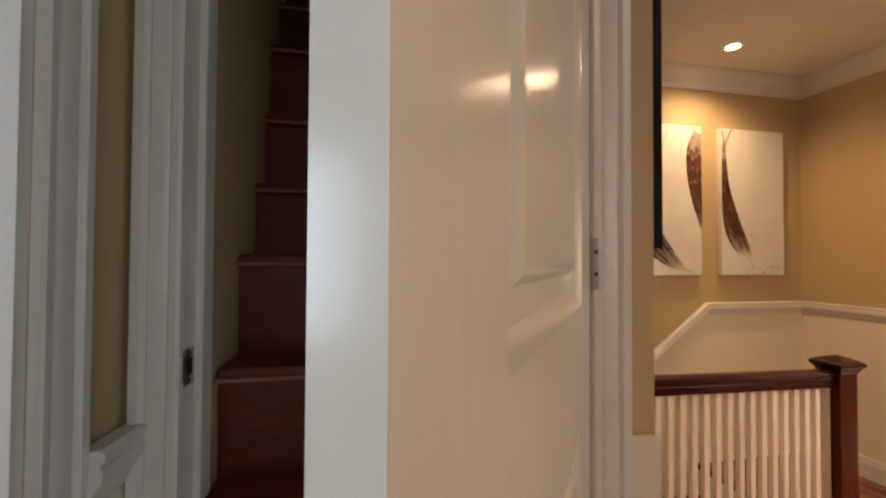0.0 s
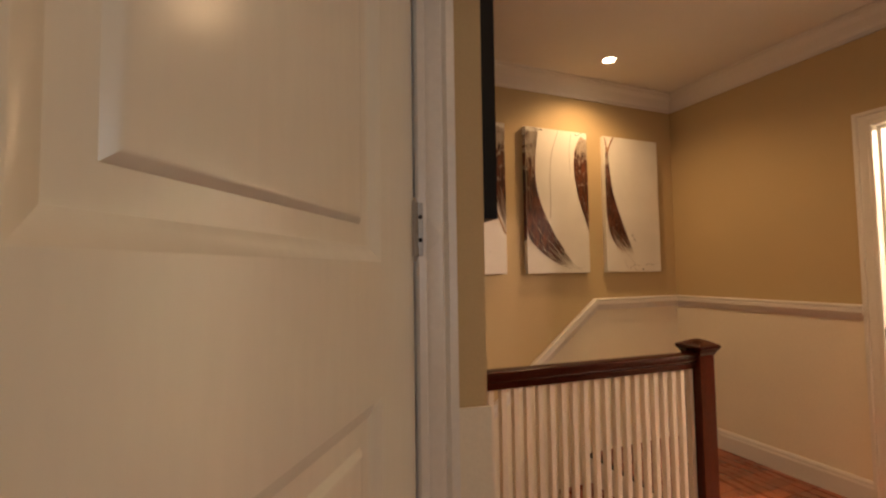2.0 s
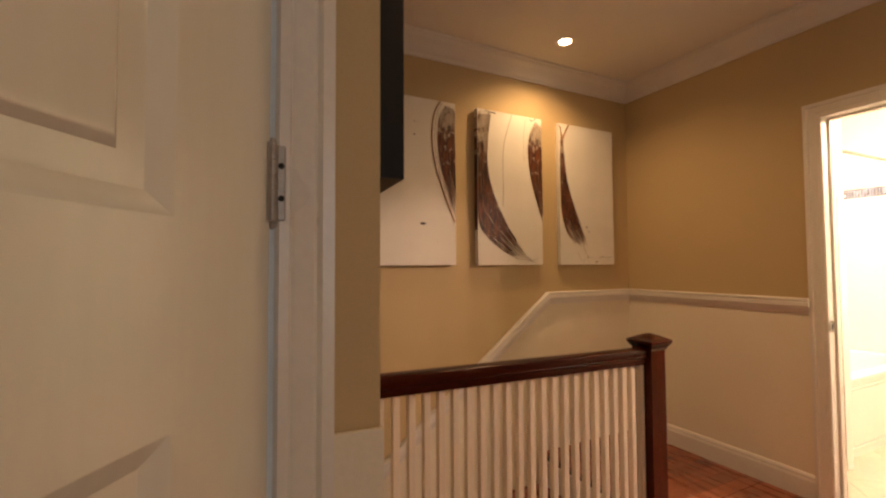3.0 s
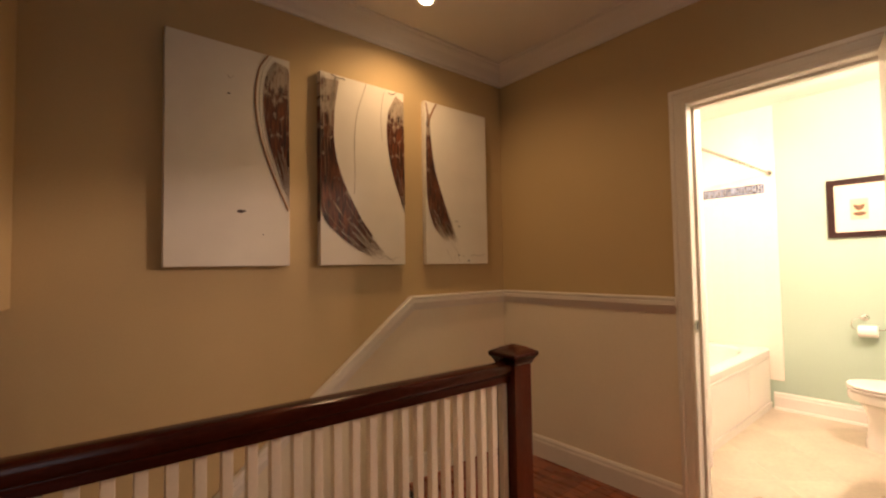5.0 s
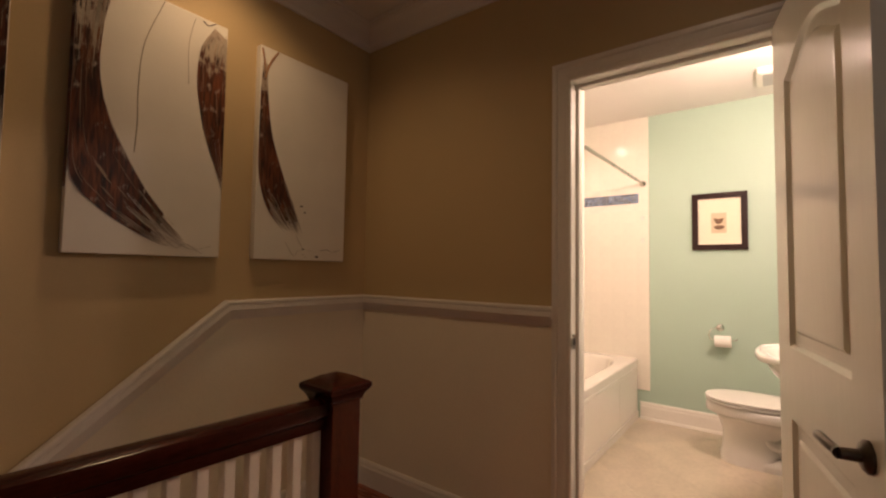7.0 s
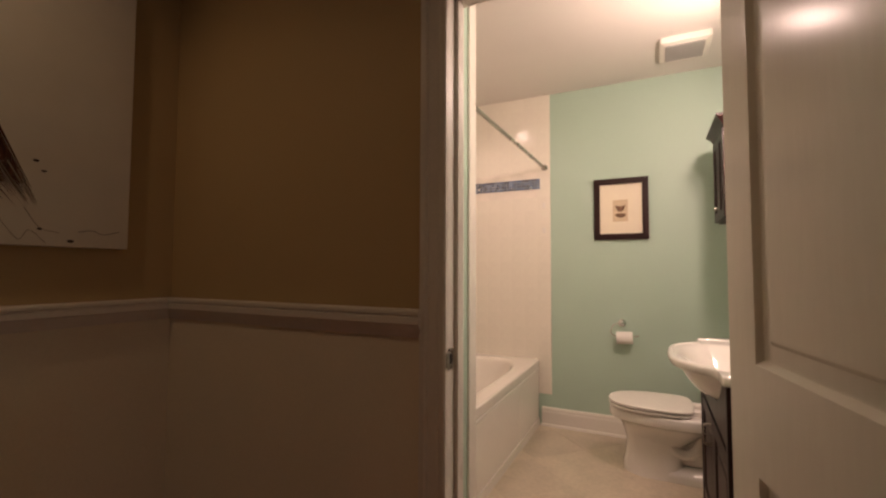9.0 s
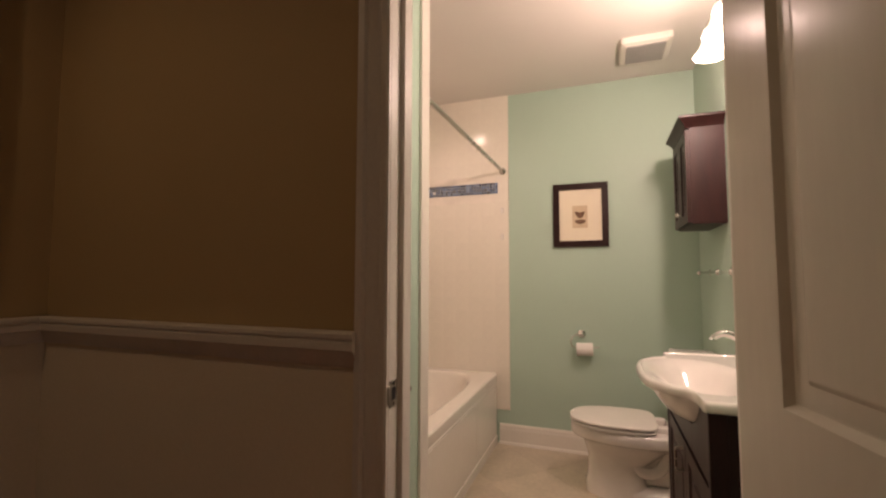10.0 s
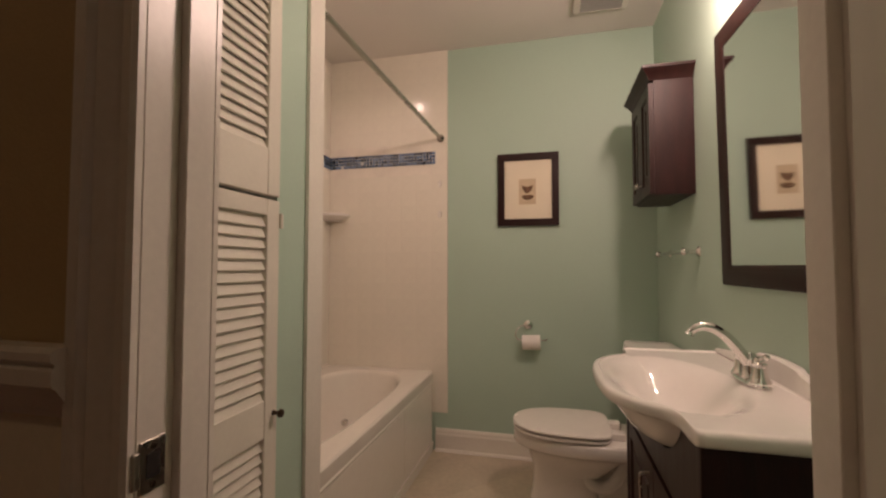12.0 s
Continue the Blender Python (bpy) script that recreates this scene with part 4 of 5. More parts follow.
tile_back = setting("wall_tile_back", boxes((4.017, YT - 0.0013, 0.45, XF - 0.0105, YT + 0.01, BCEIL)), GROUT, "white square-tiled tub wall")
tile_near = setting("wall_tile_near", boxes((4.0055, YL + 0.001, BF, 4.017, YT, BCEIL)), TRIM, "white tiled end of the tub alcove")
setting("tile_edge", boxes((3.935, YL - 0.012, BF, 4.019, YL - 0.0005, BCEIL)), TRIM, "white tile edging on the alcove corner")

tl = thing("recessed_downlight", "round recessed downlight over the bathtub", "ceiling light", pose(4.70, 2.07, BCEIL))
part("trim_ring", lathe([(0.075, 0.0), (0.073, -0.004), (0.064, -0.006), (0.056, -0.003), (0.055, -0.001), (0.075, 0.0)], 32), TRIM, tl)
part("lens", lathe([(0, -0.0025), (0.055, -0.0025), (0.055, -0.001), (0, -0.001)], 24), BULB_G, tl, "glowing warm lens")
lamp("tub_lamp", "SPOT", look((4.70, 2.07, BCEIL - 0.012), (4.70, 2.07, 0)), TUB_W, BATH_C, 0.05, 160, 0.6)

# tub
TX0, TX1, TYF, TZ = 4.02, XF - 0.010, 1.682, 0.49
tub = thing("bathtub", "white built-in bathtub with panelled apron and oval basin", "bathtub", pose(0, 0, 0))


def rounded(cx, cy, hx, hy, p, n=64):
    out = []
    for k in range(n):
        t = 2 * math.pi * k / n
        c, s = math.cos(t), math.sin(t)
        out.append((cx + hx * math.copysign(abs(c) ** (2 / p), c), cy + hy * math.copysign(abs(s) ** (2 / p), s)))
    return out


tcx, tcy = (TX0 + TX1) / 2, (TYF + YT) / 2 + 0.005
hx, hy = (TX1 - TX0) / 2, (YT - TYF) / 2
ring = lambda kx, ky, p, z: [(x, y, z) for x, y in rounded(tcx, tcy, kx, ky, p)]
part("basin", loft([ring(hx, hy, 40, TZ - 0.05), ring(hx, hy, 40, TZ - 0.008), ring(hx - 0.008, hy - 0.008, 34, TZ), ring(hx - 0.10, hy - 0.085, 3.4, TZ + 0.002), ring(hx - 0.112, hy - 0.097, 3.2, TZ - 0.003), ring(hx - 0.125, hy - 0.108, 3.0, TZ - 0.02),
                    ring(hx - 0.15, hy - 0.125, 2.9, TZ - 0.12), ring(hx - 0.20, hy - 0.15, 2.8, 0.20), ring(hx - 0.28, hy - 0.19, 2.6, 0.13), ring(hx - 0.45, hy - 0.27, 2.4, 0.115)], "end"), ACRYL, tub, "glossy white basin", 40)
part("apron", boxes((TX0, TYF + 0.02, BF, TX1, TYF + 0.05, TZ - 0.03), (TX0, TYF + 0.006, BF, TX1, TYF + 0.02, 0.026), (TX0, TYF + 0.014, TZ - 0.088, TX1, TYF + 0.02, TZ - 0.03)), ACRYL, tub)
for a, b in ((TX0 + 0.02, 5.05), (5.054, TX1 - 0.012)):
    part("apron_panel", box(a, TYF + 0.0125, 0.03, b, TYF + 0.03, TZ - 0.09, 0.003), ACRYL, tub, "removable apron panel")
part("apron_ridge", tube([(TX0, TYF + 0.014, TZ - 0.076), (TX1, TYF + 0.014, TZ - 0.076)], 0.007, 10), ACRYL, tub)
part("overflow_plate", lathe([(0, 0), (0.020, 0), (0.022, 0.004), (0.015, 0.009), (0.006, 0.007), (0, 0.007)], 18, pose(5.348, 2.196, 0.20, 0, -75, 25)), CHROME, tub, "small chrome overflow plate")

# corner shelf and curtain rod, tile holes
shelf = thing("corner_shelf", "white ceramic corner shelf in the tub alcove", "shelf", pose(XF - 0.011, YT - 0.004, 1.545))
arc = [(-0.15 * math.cos(t), -0.15 * math.sin(t)) for t in [math.pi / 2 * k / 14 for k in range(15)]]
arc = [(0, 0)] + arc
part("shelf_plate", loft([[(x * k, y * k, z) for x, y in arc] for k, z in ((0.55, -0.05), (0.9, -0.022), (1, -0.012), (1, 0.0), (0.97, 0.004))]), PORC, shelf)
rod = thing("curtain_rod", "brushed steel shower curtain rod without a curtain", "curtain rod")
part("tube", tube([(4.02, 1.655, 2.03), (XF - 0.012, 1.64, 2.045)], 0.0125, 16), STEEL, rod)
part("flange", lathe([(0, 0), (0.026, 0), (0.026, 0.006), (0.016, 0.018), (0.0135, 0.02)], 20, pose(XF - 0.011, 1.64, 2.045, 0, -90, 0)), STEEL, rod)
part("flange", lathe([(0, 0), (0.026, 0), (0.026, 0.006), (0.016, 0.018), (0.0135, 0.02)], 20, pose(4.019, 1.655, 2.03, 0, 90, 0)), STEEL, rod)
for z in (1.735, 1.53):
    h = thing("rod_socket", "small white plastic clip on the tiled wall", "wall clip", pose(XF - 0.0095, 1.645, z))
    part("clip", box(-0.012, -0.012, -0.022, 0, 0.012, 0.022, 0.004), SEATP, h)

# framed print on the far wall
fp = thing("framed_print", "small sepia print in a dark wooden frame", "picture", pose(XF, 1.257, 1.44, 0, 0, -90))
FW, FH = 0.386, 0.467
part("frame", boxes((0, -0.022, 0, 0.044, -0.001, FH), (FW - 0.044, -0.022, 0, FW, -0.001, FH), (0.044, -0.022, 0, FW - 0.044, -0.001, 0.044), (0.044, -0.022, FH - 0.044, FW - 0.044, -0.001, FH)), ESPRESSO, fp)
part("mat", box(0.04, -0.010, 0.04, FW - 0.04, -0.002, FH - 0.04), MATB, fp, "cream mat board")
part("print", box(0.137, -0.0125, 0.138, 0.243, -0.0095, 0.302), PRINT, fp, "aged paper with a shell drawing")
part("drawing", loft([[(0.19 + r * a * math.cos(t), -0.0135 - 0.0006 * (1 - r), 0.242 + r * 0.022 * math.sin(t) + r * 0.012 * math.cos(2 * t)) for t in [2 * math.pi * k / 24 for k in range(24)]] for r, a in ((1, 0.034), (0.5, 0.034))]), SEPIA, fp)
part("drawing", loft([[(0.192 + r * 0.038 * math.cos(t), -0.0135 - 0.0006 * (1 - r), 0.19 + r * 0.024 * math.sin(t) * (1 if math.sin(t) < 0 else 0.4)) for t in [2 * math.pi * k / 24 for k in range(24)]] for r in (1, 0.5)]), SEPIA, fp)

# toilet, its tank against the vanity wall
TOX = 5.115
toilet = thing("toilet", "white two-piece toilet with its lid closed", "toilet", pose(TOX, YR, 0))


def egg(w, y0, y1, z, n=40, p=2.2, back=3.2):
    """Closed ring, rounder at the front (larger y)."""
    cy, hy = y0 + (y1 - y0) * 0.45, (y1 - y0)
    out = []
    for k in range(n):
        t = 2 * math.pi * k / n
        c, s = math.cos(t), math.sin(t)
        q = p if s > 0 else back
        out.append((w / 2 * math.copysign(abs(c) ** (2 / q), c), cy + (hy * 0.55 if s > 0 else hy * 0.45) * math.copysign(abs(s) ** (2 / q), s), z))
    return out


part("bowl", loft([egg(0.21, 0.38, 0.715, 0.17), egg(0.235, 0.33, 0.728, 0.215), egg(0.262, 0.28, 0.740, 0.252), egg(0.300, 0.23, 0.762, 0.276), egg(0.350, 0.20, 0.788, 0.290), egg(0.378, 0.19, 0.804, 0.294), egg(0.390, 0.19, 0.812, 0.302),
                   egg(0.394, 0.19, 0.815, 0.325), egg(0.394, 0.19, 0.815, 0.345), egg(0.385, 0.195, 0.808, 0.356), egg(0.36, 0.205, 0.795, 0.360)]), PORC, toilet, "white porcelain bowl with a thick rounded rim", 55)
part("pedestal", loft([egg(0.235, 0.40, 0.732, BF), egg(0.235, 0.40, 0.732, 0.03), egg(0.218, 0.40, 0.722, 0.06), egg(0.21, 0.40, 0.716, 0.13), egg(0.212, 0.40, 0.716, 0.175), egg(0.225, 0.39, 0.722, 0.205)]), PORC, toilet, "white porcelain pedestal", 50)
part("foot", loft([egg(0.235, 0.12, 0.73, BF, back=6), egg(0.240, 0.116, 0.734, 0.0, back=6), egg(0.232, 0.122, 0.728, 0.025, back=6), egg(0.15, 0.15, 0.68, 0.05, back=6)]), PORC, toilet, "", 50)
part("rear_body", box(-0.062, 0.10, 0.05, 0.062, 0.52, 0.30, 0.03, seg=4), PORC, toilet)
for s in (-1, 1):
    part("trapway", tube(bend([(s * 0.060, 0.515, 0.26), (s * 0.070, 0.488, 0.20), (s * 0.076, 0.45, 0.145), (s * 0.076, 0.395, 0.125), (s * 0.076, 0.34, 0.15), (s * 0.070, 0.30, 0.21), (s * 0.058, 0.28, 0.27)], 6), 0.030, 18), PORC, toilet, "moulded trapway bulge")
    # small pale cap on each side, in the middle of the trapway bend
    part("side_cap", lathe([(0.013, 0), (0.012, 0.008), (0.007, 0.014), (0, 0.016)], 14, pose(s * 0.055, 0.40, 0.215, 0, s * 90, 0)), SEATP, toilet)
part("seat", loft([egg(0.36, 0.36, 0.792, 0.359, back=5), egg(0.36, 0.36, 0.792, 0.365, back=5), egg(0.396, 0.347, 0.814, 0.3675, back=5), egg(0.400, 0.345, 0.817, 0.373, back=5), egg(0.396, 0.347, 0.815, 0.379, back=5), egg(0.37, 0.36, 0.795, 0.3805, back=5)]), SEATP, toilet, "white plastic seat", 40)
part("seat_lid", loft([egg(0.36, 0.36, 0.790, 0.380, back=5), egg(0.36, 0.36, 0.790, 0.386, back=5), egg(0.396, 0.345, 0.816, 0.3885, back=5), egg(0.402, 0.343, 0.819, 0.395, back=5), egg(0.396, 0.347, 0.815, 0.402, back=5), egg(0.36, 0.365, 0.785, 0.407, back=5), egg(0.12, 0.48, 0.66, 0.409)]), SEATP, toilet, "white plastic lid", 40)
for x in (-0.075, 0.075):
    part("seat_hinge", box(x - 0.028, 0.285, 0.357, x + 0.028, 0.352, 0.392, 0.008, seg=3), SEATP, toilet)
part("shelf_back", box(-0.17, 0.02, 0.285, 0.17, 0.34, 0.3595, 0.025, seg=4), PORC, toilet)
part("tank", loft([[(x, y, z) for x, y in rounded(0, 0.13, a, b, 7, 48)] for a, b, z in ((0.19, 0.10, 0.352), (0.205, 0.11, 0.38), (0.215, 0.113, 0.74), (0.215, 0.113, 0.745))]), PORC, toilet, "white porcelain tank", 50)
part("tank_lid", loft([[(x, y, z) for x, y in rounded(0, 0.13, a, b, 8, 48)] for a, b, z in ((0.218, 0.116, 0.746), (0.226, 0.122, 0.752), (0.226, 0.122, 0.775), (0.218, 0.114, 0.784), (0.1, 0.05, 0.786))]), PORC, toilet, "white tank lid", 50)
part("flush_lever", tube(bend([(-0.15, 0.242, 0.69), (-0.15, 0.262, 0.69), (-0.11, 0.267, 0.685), (-0.07, 0.267, 0.675)], 5), 0.006, 10), CHROME, toilet, "chrome flush lever")
part("supply_hose", tube(bend([(0.16, 0.10, 0.40), (0.17, 0.11, 0.30), (0.20, 0.06, 0.22), (0.21, 0.01, 0.18)], 6), 0.006, 10), STEEL, toilet, "braided steel hose")

# paper holder
tp = thing("toilet_paper_holder", "chrome holder with a white paper roll on the green wall", "paper holder", pose(XF, 1.07, 0.745, 0, 0, -90))
part("wall_plate", lathe([(0, 0), (0.029, 0), (0.029, 0.004), (0.022, 0.012), (0.012, 0.016), (0.009, 0.03), (0, 0.033)], 24, pose(-0.0, 0, 0.065, 90, 0, 0)), CHROME, tp)
part("arm", tube(bend([(0, -0.03, 0.065), (-0.045, -0.045, 0.06), (-0.070, -0.052, 0.03), (-0.070, -0.054, -0.005), (-0.04, -0.054, -0.024), (0.10, -0.054, -0.020), (0.118, -0.054, -0.008)], 6), 0.004, 10), CHROME, tp)
roll = part("paper_roll", lathe([(0.020, -0.055), (0.044, -0.055), (0.0455, -0.052), (0.0455, 0.052), (0.044, 0.055), (0.020, 0.055), (0.020, -0.055)], 32, pose(0.022, -0.054, -0.036, 0, 88, 0)), PAPERW, tp, "white paper roll")

# cabinet above the tank
KX0, KX1, KD, KZ0, KZ1 = 4.895, 5.325, 0.185, 1.50, 2.03
cab = thing("wall_cabinet", "dark espresso wooden wall cabinet with a crown top", "cabinet", pose(0, YR, 0))
part("body", box(KX0, 0.001, KZ0, KX1, KD - 0.02, KZ1, 0.002), ESPRESSO, cab)
part("crown", loft([[(KX0 - a, 0.001, z), (KX1 + a, 0.001, z), (KX1 + a, KD - 0.004 + a, z), (KX0 - a, KD - 0.004 + a, z)] for a, z in ((0.002, KZ1 - 0.012), (0.006, KZ1 - 0.002), (0.014, KZ1 + 0.012), (0.032, KZ1 + 0.034), (0.036, KZ1 + 0.036), (0.036, KZ1 + 0.048))]), ESPRESSO, cab, "flared crown moulding")
mid = (KX0 + KX1) / 2
for a, b, hxk in ((KX0 + 0.004, mid - 0.002, mid - 0.02), (mid + 0.002, KX1 - 0.004, mid + 0.02)):
    d = part("cabinet_door", moved(leaf(b - a, KZ1 - KZ0 - 0.03, 0.02, [(0.045, 0.05, b - a - 0.045, KZ1 - KZ0 - 0.08)]), pose(a, KD - 0.02, KZ0 + 0.008)), ESPRESSO, cab)
    part("knob", lathe([(0.005, 0), (0.005, 0.01), (0.012, 0.016), (0.012, 0.022), (0.006, 0.026), (0, 0.026)], 18, pose(hxk, KD, KZ0 + 0.075, -90, 0, 0)), STEEL, d, "round nickel knob")

# towel bar on the vanity wall
tb = thing("towel_bar", "short chrome towel bar on the green wall", "towel bar", pose(0, YR, 1.245))
for x in (4.87, 5.33):
    part("post", lathe([(0, 0), (0.024, 0), (0.024, 0.004), (0.018, 0.010), (0.010, 0.016), (0.009, 0.045), (0.015, 0.050), (0.017, 0.058), (0.016, 0.066), (0.009, 0.075), (0, 0.077)], 24, pose(x, 0, 0, -90, 0, 0)), CHROME, tb)
part("bar", tube([(4.87, 0.058, 0), (5.33, 0.058, 0)], 0.009, 14), CHROME, tb)

# mirror
mi = thing("wall_mirror", "large rectangular mirror in a dark espresso frame", "mirror", pose(4.25, YR + 0.022, 1.58, -0.6, 0, 0.7) @ Matrix.Translation((-4.25, -0.010, -1.58)))
MX0, MX1, MZ0, MZ1, MF = 3.875, 4.545, 1.117, 2.016, 0.068
FP = [(0, -0.006), (0, 0.012), (0.008, 0.017), (0.05, 0.016), (MF - 0.008, 0.013), (MF, 0.012), (MF, -0.006)]


def frame_bm(x0, x1, z0, z1):
    bm = bmesh.new()
    rings = [[bm.verts.new((x + sx * i, d, z + sz * i)) for i, d in FP] for x, z, sx, sz in ((x0, z0, 1, 1), (x1, z0, -1, 1), (x1, z1, -1, -1), (x0, z1, 1, -1))]
    for k in range(4):
        a, b = rings[k], rings[(k + 1) % 4]
        for i in range(len(FP)):
            bm.faces.new((a[i], a[(i + 1) % len(FP)], b[(i + 1) % len(FP)], b[i]))
    bmesh.ops.recalc_face_normals(bm, faces=bm.faces[:])
    return bm


part("frame", frame_bm(MX0, MX1, MZ0, MZ1), ESPRESSO, mi)
part("glass", box(MX0 + MF - 0.01, 0.003, MZ0 + MF - 0.01, MX1 - MF + 0.01, 0.010, MZ1 - MF + 0.01), MIRROR, mi, "clear mirror glass")

# vanity light above the mirror
vl = thing("vanity_light", "three-shade vanity light with lit bell glass shades", "wall lamp", pose(4.245, YR, 2.345))
part("back_plate", box(-0.30, 0.001, -0.035, 0.30, 0.022, 0.035, 0.008, seg=3), CHROME, vl)
for x in (-0.18, 0.0, 0.18):
    arm = part("arm", tube(bend([(x, 0.02, 0), (x, 0.07, 0.015), (x, 0.14, 0.005), (x, 0.145, -0.02)], 5), 0.008, 12), CHROME, vl)
    part("socket", lathe([(0, 0), (0.022, 0), (0.024, -0.03), (0.020, -0.034)], 20, pose(x, 0.145, -0.01)), CHROME, arm)
    sh = part("shade", lathe([(0.024, -0.03), (0.030, -0.035), (0.034, -0.06), (0.040, -0.09), (0.052, -0.12), (0.072, -0.145), (0.076, -0.15), (0.074, -0.151), (0.049, -0.121), (0.036, -0.09), (0.030, -0.06), (0.026, -0.036)], 32, pose(x, 0.145, -0.01)), SHADE_G, vl, "glowing white bell shade")
    sh.visible_shadow = False
    lamp("vanity_lamp", "POINT", pose(4.245 + x, YR + 0.145, 2.345 - 0.12), BATH_W, BATH_C, 0.035)

# vanity cabinet and basin top
VX0, VX1, VZ = 3.73, 4.655, 0.865
VC = (VX0 + VX1) / 2
van = thing("vanity_cabinet", "dark espresso vanity cabinet with panelled doors", "vanity", pose(0, YR, 0))
part("body", boxes((VX0 + 0.04, 0.001, BF, VX1 - 0.04, 0.27, 0.09), (VX0 + 0.02, 0.001, 0.09, VX1 - 0.02, 0.315, 0.108), (VX0 + 0.02, 0.001, 0.108, VX1 - 0.02, 0.012, VZ - 0.035)), ESPRESSO, van)
for a in (VX0 + 0.02, VX1 - 0.038):
    part("side_panel", box(a, 0.012, 0.108, a + 0.018, 0.315, VZ - 0.0355, 0.001, seg=1), ESPRESSO, van)
part("toe_base", box(VX0 + 0.016, 0.001, BF, VX1 - 0.016, 0.322, 0.07, 0.006), ESPRESSO, van)
for a, b, kx in ((VX0 + 0.024, VC - 0.002, VC - 0.035), (VC + 0.002, VX1 - 0.024, VC + 0.05)):
    d = part("cabinet_door", moved(leaf(b - a, 0.50, 0.02, [(0.055, 0.055, b - a - 0.055, 0.445)]), pose(a, 0.316, 0.10)), ESPRESSO, van)
    if kx > VC:
        part("bar_pull", tube(bend([(kx, 0.336, 0.475), (kx, 0.358, 0.478), (kx, 0.362, 0.49), (kx, 0.362, 0.545), (kx, 0.358, 0.557), (kx, 0.336, 0.56)], 4), 0.005, 10), STEEL, d, "short nickel bar pull")
for x in (VX0 + 0.018, VX1 - 0.05):
    part("corner_post", box(x, 0.29, BF, x + 0.032, 0.34, VZ - 0.0355, 0.005), ESPRESSO, van)

top = thing("basin_top", "white cultured-marble vanity top with a bowed basin", "sink", pose(VC, YR, VZ))
HW = (VX1 - VX0) / 2
front = bend([(-HW, 0.335, 0), (-HW + 0.015, 0.351, 0), (-HW + 0.10, 0.355, 0), (-HW + 0.14, 0.372, 0), (-HW + 0.19, 0.43, 0), (-HW + 0.29, 0.482, 0), (0, 0.497, 0), (HW - 0.29, 0.482, 0), (HW - 0.19, 0.43, 0), (HW - 0.14, 0.372, 0), (HW - 0.10, 0.355, 0), (HW - 0.015, 0.351, 0), (HW, 0.335, 0)], 7)
outline = [(p.x, p.y) for p in front] + [(HW, 0.24), (HW, 0.12), (HW, 0.003), (HW * 0.6, 0.003), (HW * 0.3, 0.003), (0, 0.003), (-HW * 0.3, 0.003), (-HW * 0.6, 0.003), (-HW, 0.003), (-HW, 0.12), (-HW, 0.24)]
BC = (0.0, 0.281)


def inner(k, z, rx=0.295, ry=0.160):
    pts = []
    for x, y in outline:
        t = math.atan2((y - BC[1]) / ry, (x - BC[0]) / rx)
        pts.append((BC[0] + rx * k * math.cos(t), BC[1] + ry * k * math.sin(t), z))
    return pts


def shrunk(d, z):
    pts = []
    for x, y in outline:
        v = Vector((x - BC[0], y - BC[1]))
        l = v.length
        v *= (l - d) / l
        pts.append((BC[0] + v.x, max(0.003, BC[1] + v.y), z))
    return pts


part("top_with_basin", loft([inner(0.98, -0.034), shrunk(0.02, -0.034), shrunk(0.006, -0.031), shrunk(0.0, -0.022), shrunk(0.0015, -0.009), shrunk(0.007, -0.002), shrunk(0.014, 0.0), shrunk(0.022, 0.0), shrunk(0.025, -0.005), shrunk(0.029, -0.0065),
                             inner(1.13, -0.008), inner(1.07, -0.0115), inner(1.0, -0.018), inner(0.93, -0.028), inner(0.85, -0.043), inner(0.76, -0.064), inner(0.66, -0.089), inner(0.54, -0.114), inner(0.40, -0.134), inner(0.24, -0.147), inner(0.08, -0.152)], "end"), PORC, top, "glossy white basin", 45)
UNDER = [(1.04, -0.0335), (1.03, -0.05), (0.98, -0.072), (0.88, -0.10), (0.74, -0.128), (0.55, -0.152), (0.3, -0.166)]
part("basin_underside", loft([[(x, y + 0.006, z) for x, y, z in inner(k, z)] for k, z in UNDER], "end"), PORC, top, "white underside of the basin", 45)
def under_z(k):
    """Height of the basin's underside at a share k of its width."""
    for (a, za), (b, zb) in zip(UNDER[::-1], UNDER[-2::-1]):
        if k <= b:
            return za + (zb - za) * max(0.0, k - a) / (b - a)
    return -0.036


# the cabinet's front rail is cut out round the basin
rail_rings = []
for k in range(33):
    x = VX0 + 0.024 + (VX1 - VX0 - 0.048) * k / 32
    zt = VZ + min(-0.036, under_z(math.hypot((x - VC) / 0.295, (0.334 - BC[1] - 0.006) / 0.16)) - 0.004)
    rail_rings.append([(x, 0.314, 0.615), (x, 0.334, 0.615), (x, 0.334, zt), (x, 0.314, zt)])
part("apron", loft(rail_rings), ESPRESSO, van)
part("drain", lathe([(0, 0.002), (0.018, 0.002), (0.022, 0.0), (0.022, -0.002), (0, -0.002)], 20, pose(BC[0], BC[1], -0.151)), CHROME, top, "chrome drain")
bs = [(-HW + 0.005, 0.012), (-HW + 0.06, 0.02), (-0.22, 0.045), (-0.13, 0.062), (-0.10, 0.075), (0, 0.082), (0.10, 0.075), (0.13, 0.062), (0.22, 0.045), (HW - 0.06, 0.02), (HW - 0.005, 0.012)]
bt = bend([(x, 0, z * 0.8) for x, z in bs], 5)
part("backsplash", loft([[(p.x, y, z) for y, z in ((0.003, -0.002), (0.024, -0.002), (0.022, p.z - 0.006), (0.016, p.z), (0.003, p.z))] for p in bt]), PORC, top, "low curved backsplash", 40)

# faucet
fa = thing("faucet", "polished chrome centerset faucet with an arched spout", "faucet", pose(VC + 0.008, YR + 0.078, VZ - 0.0055) @ Matrix.Scale(1.08, 4))
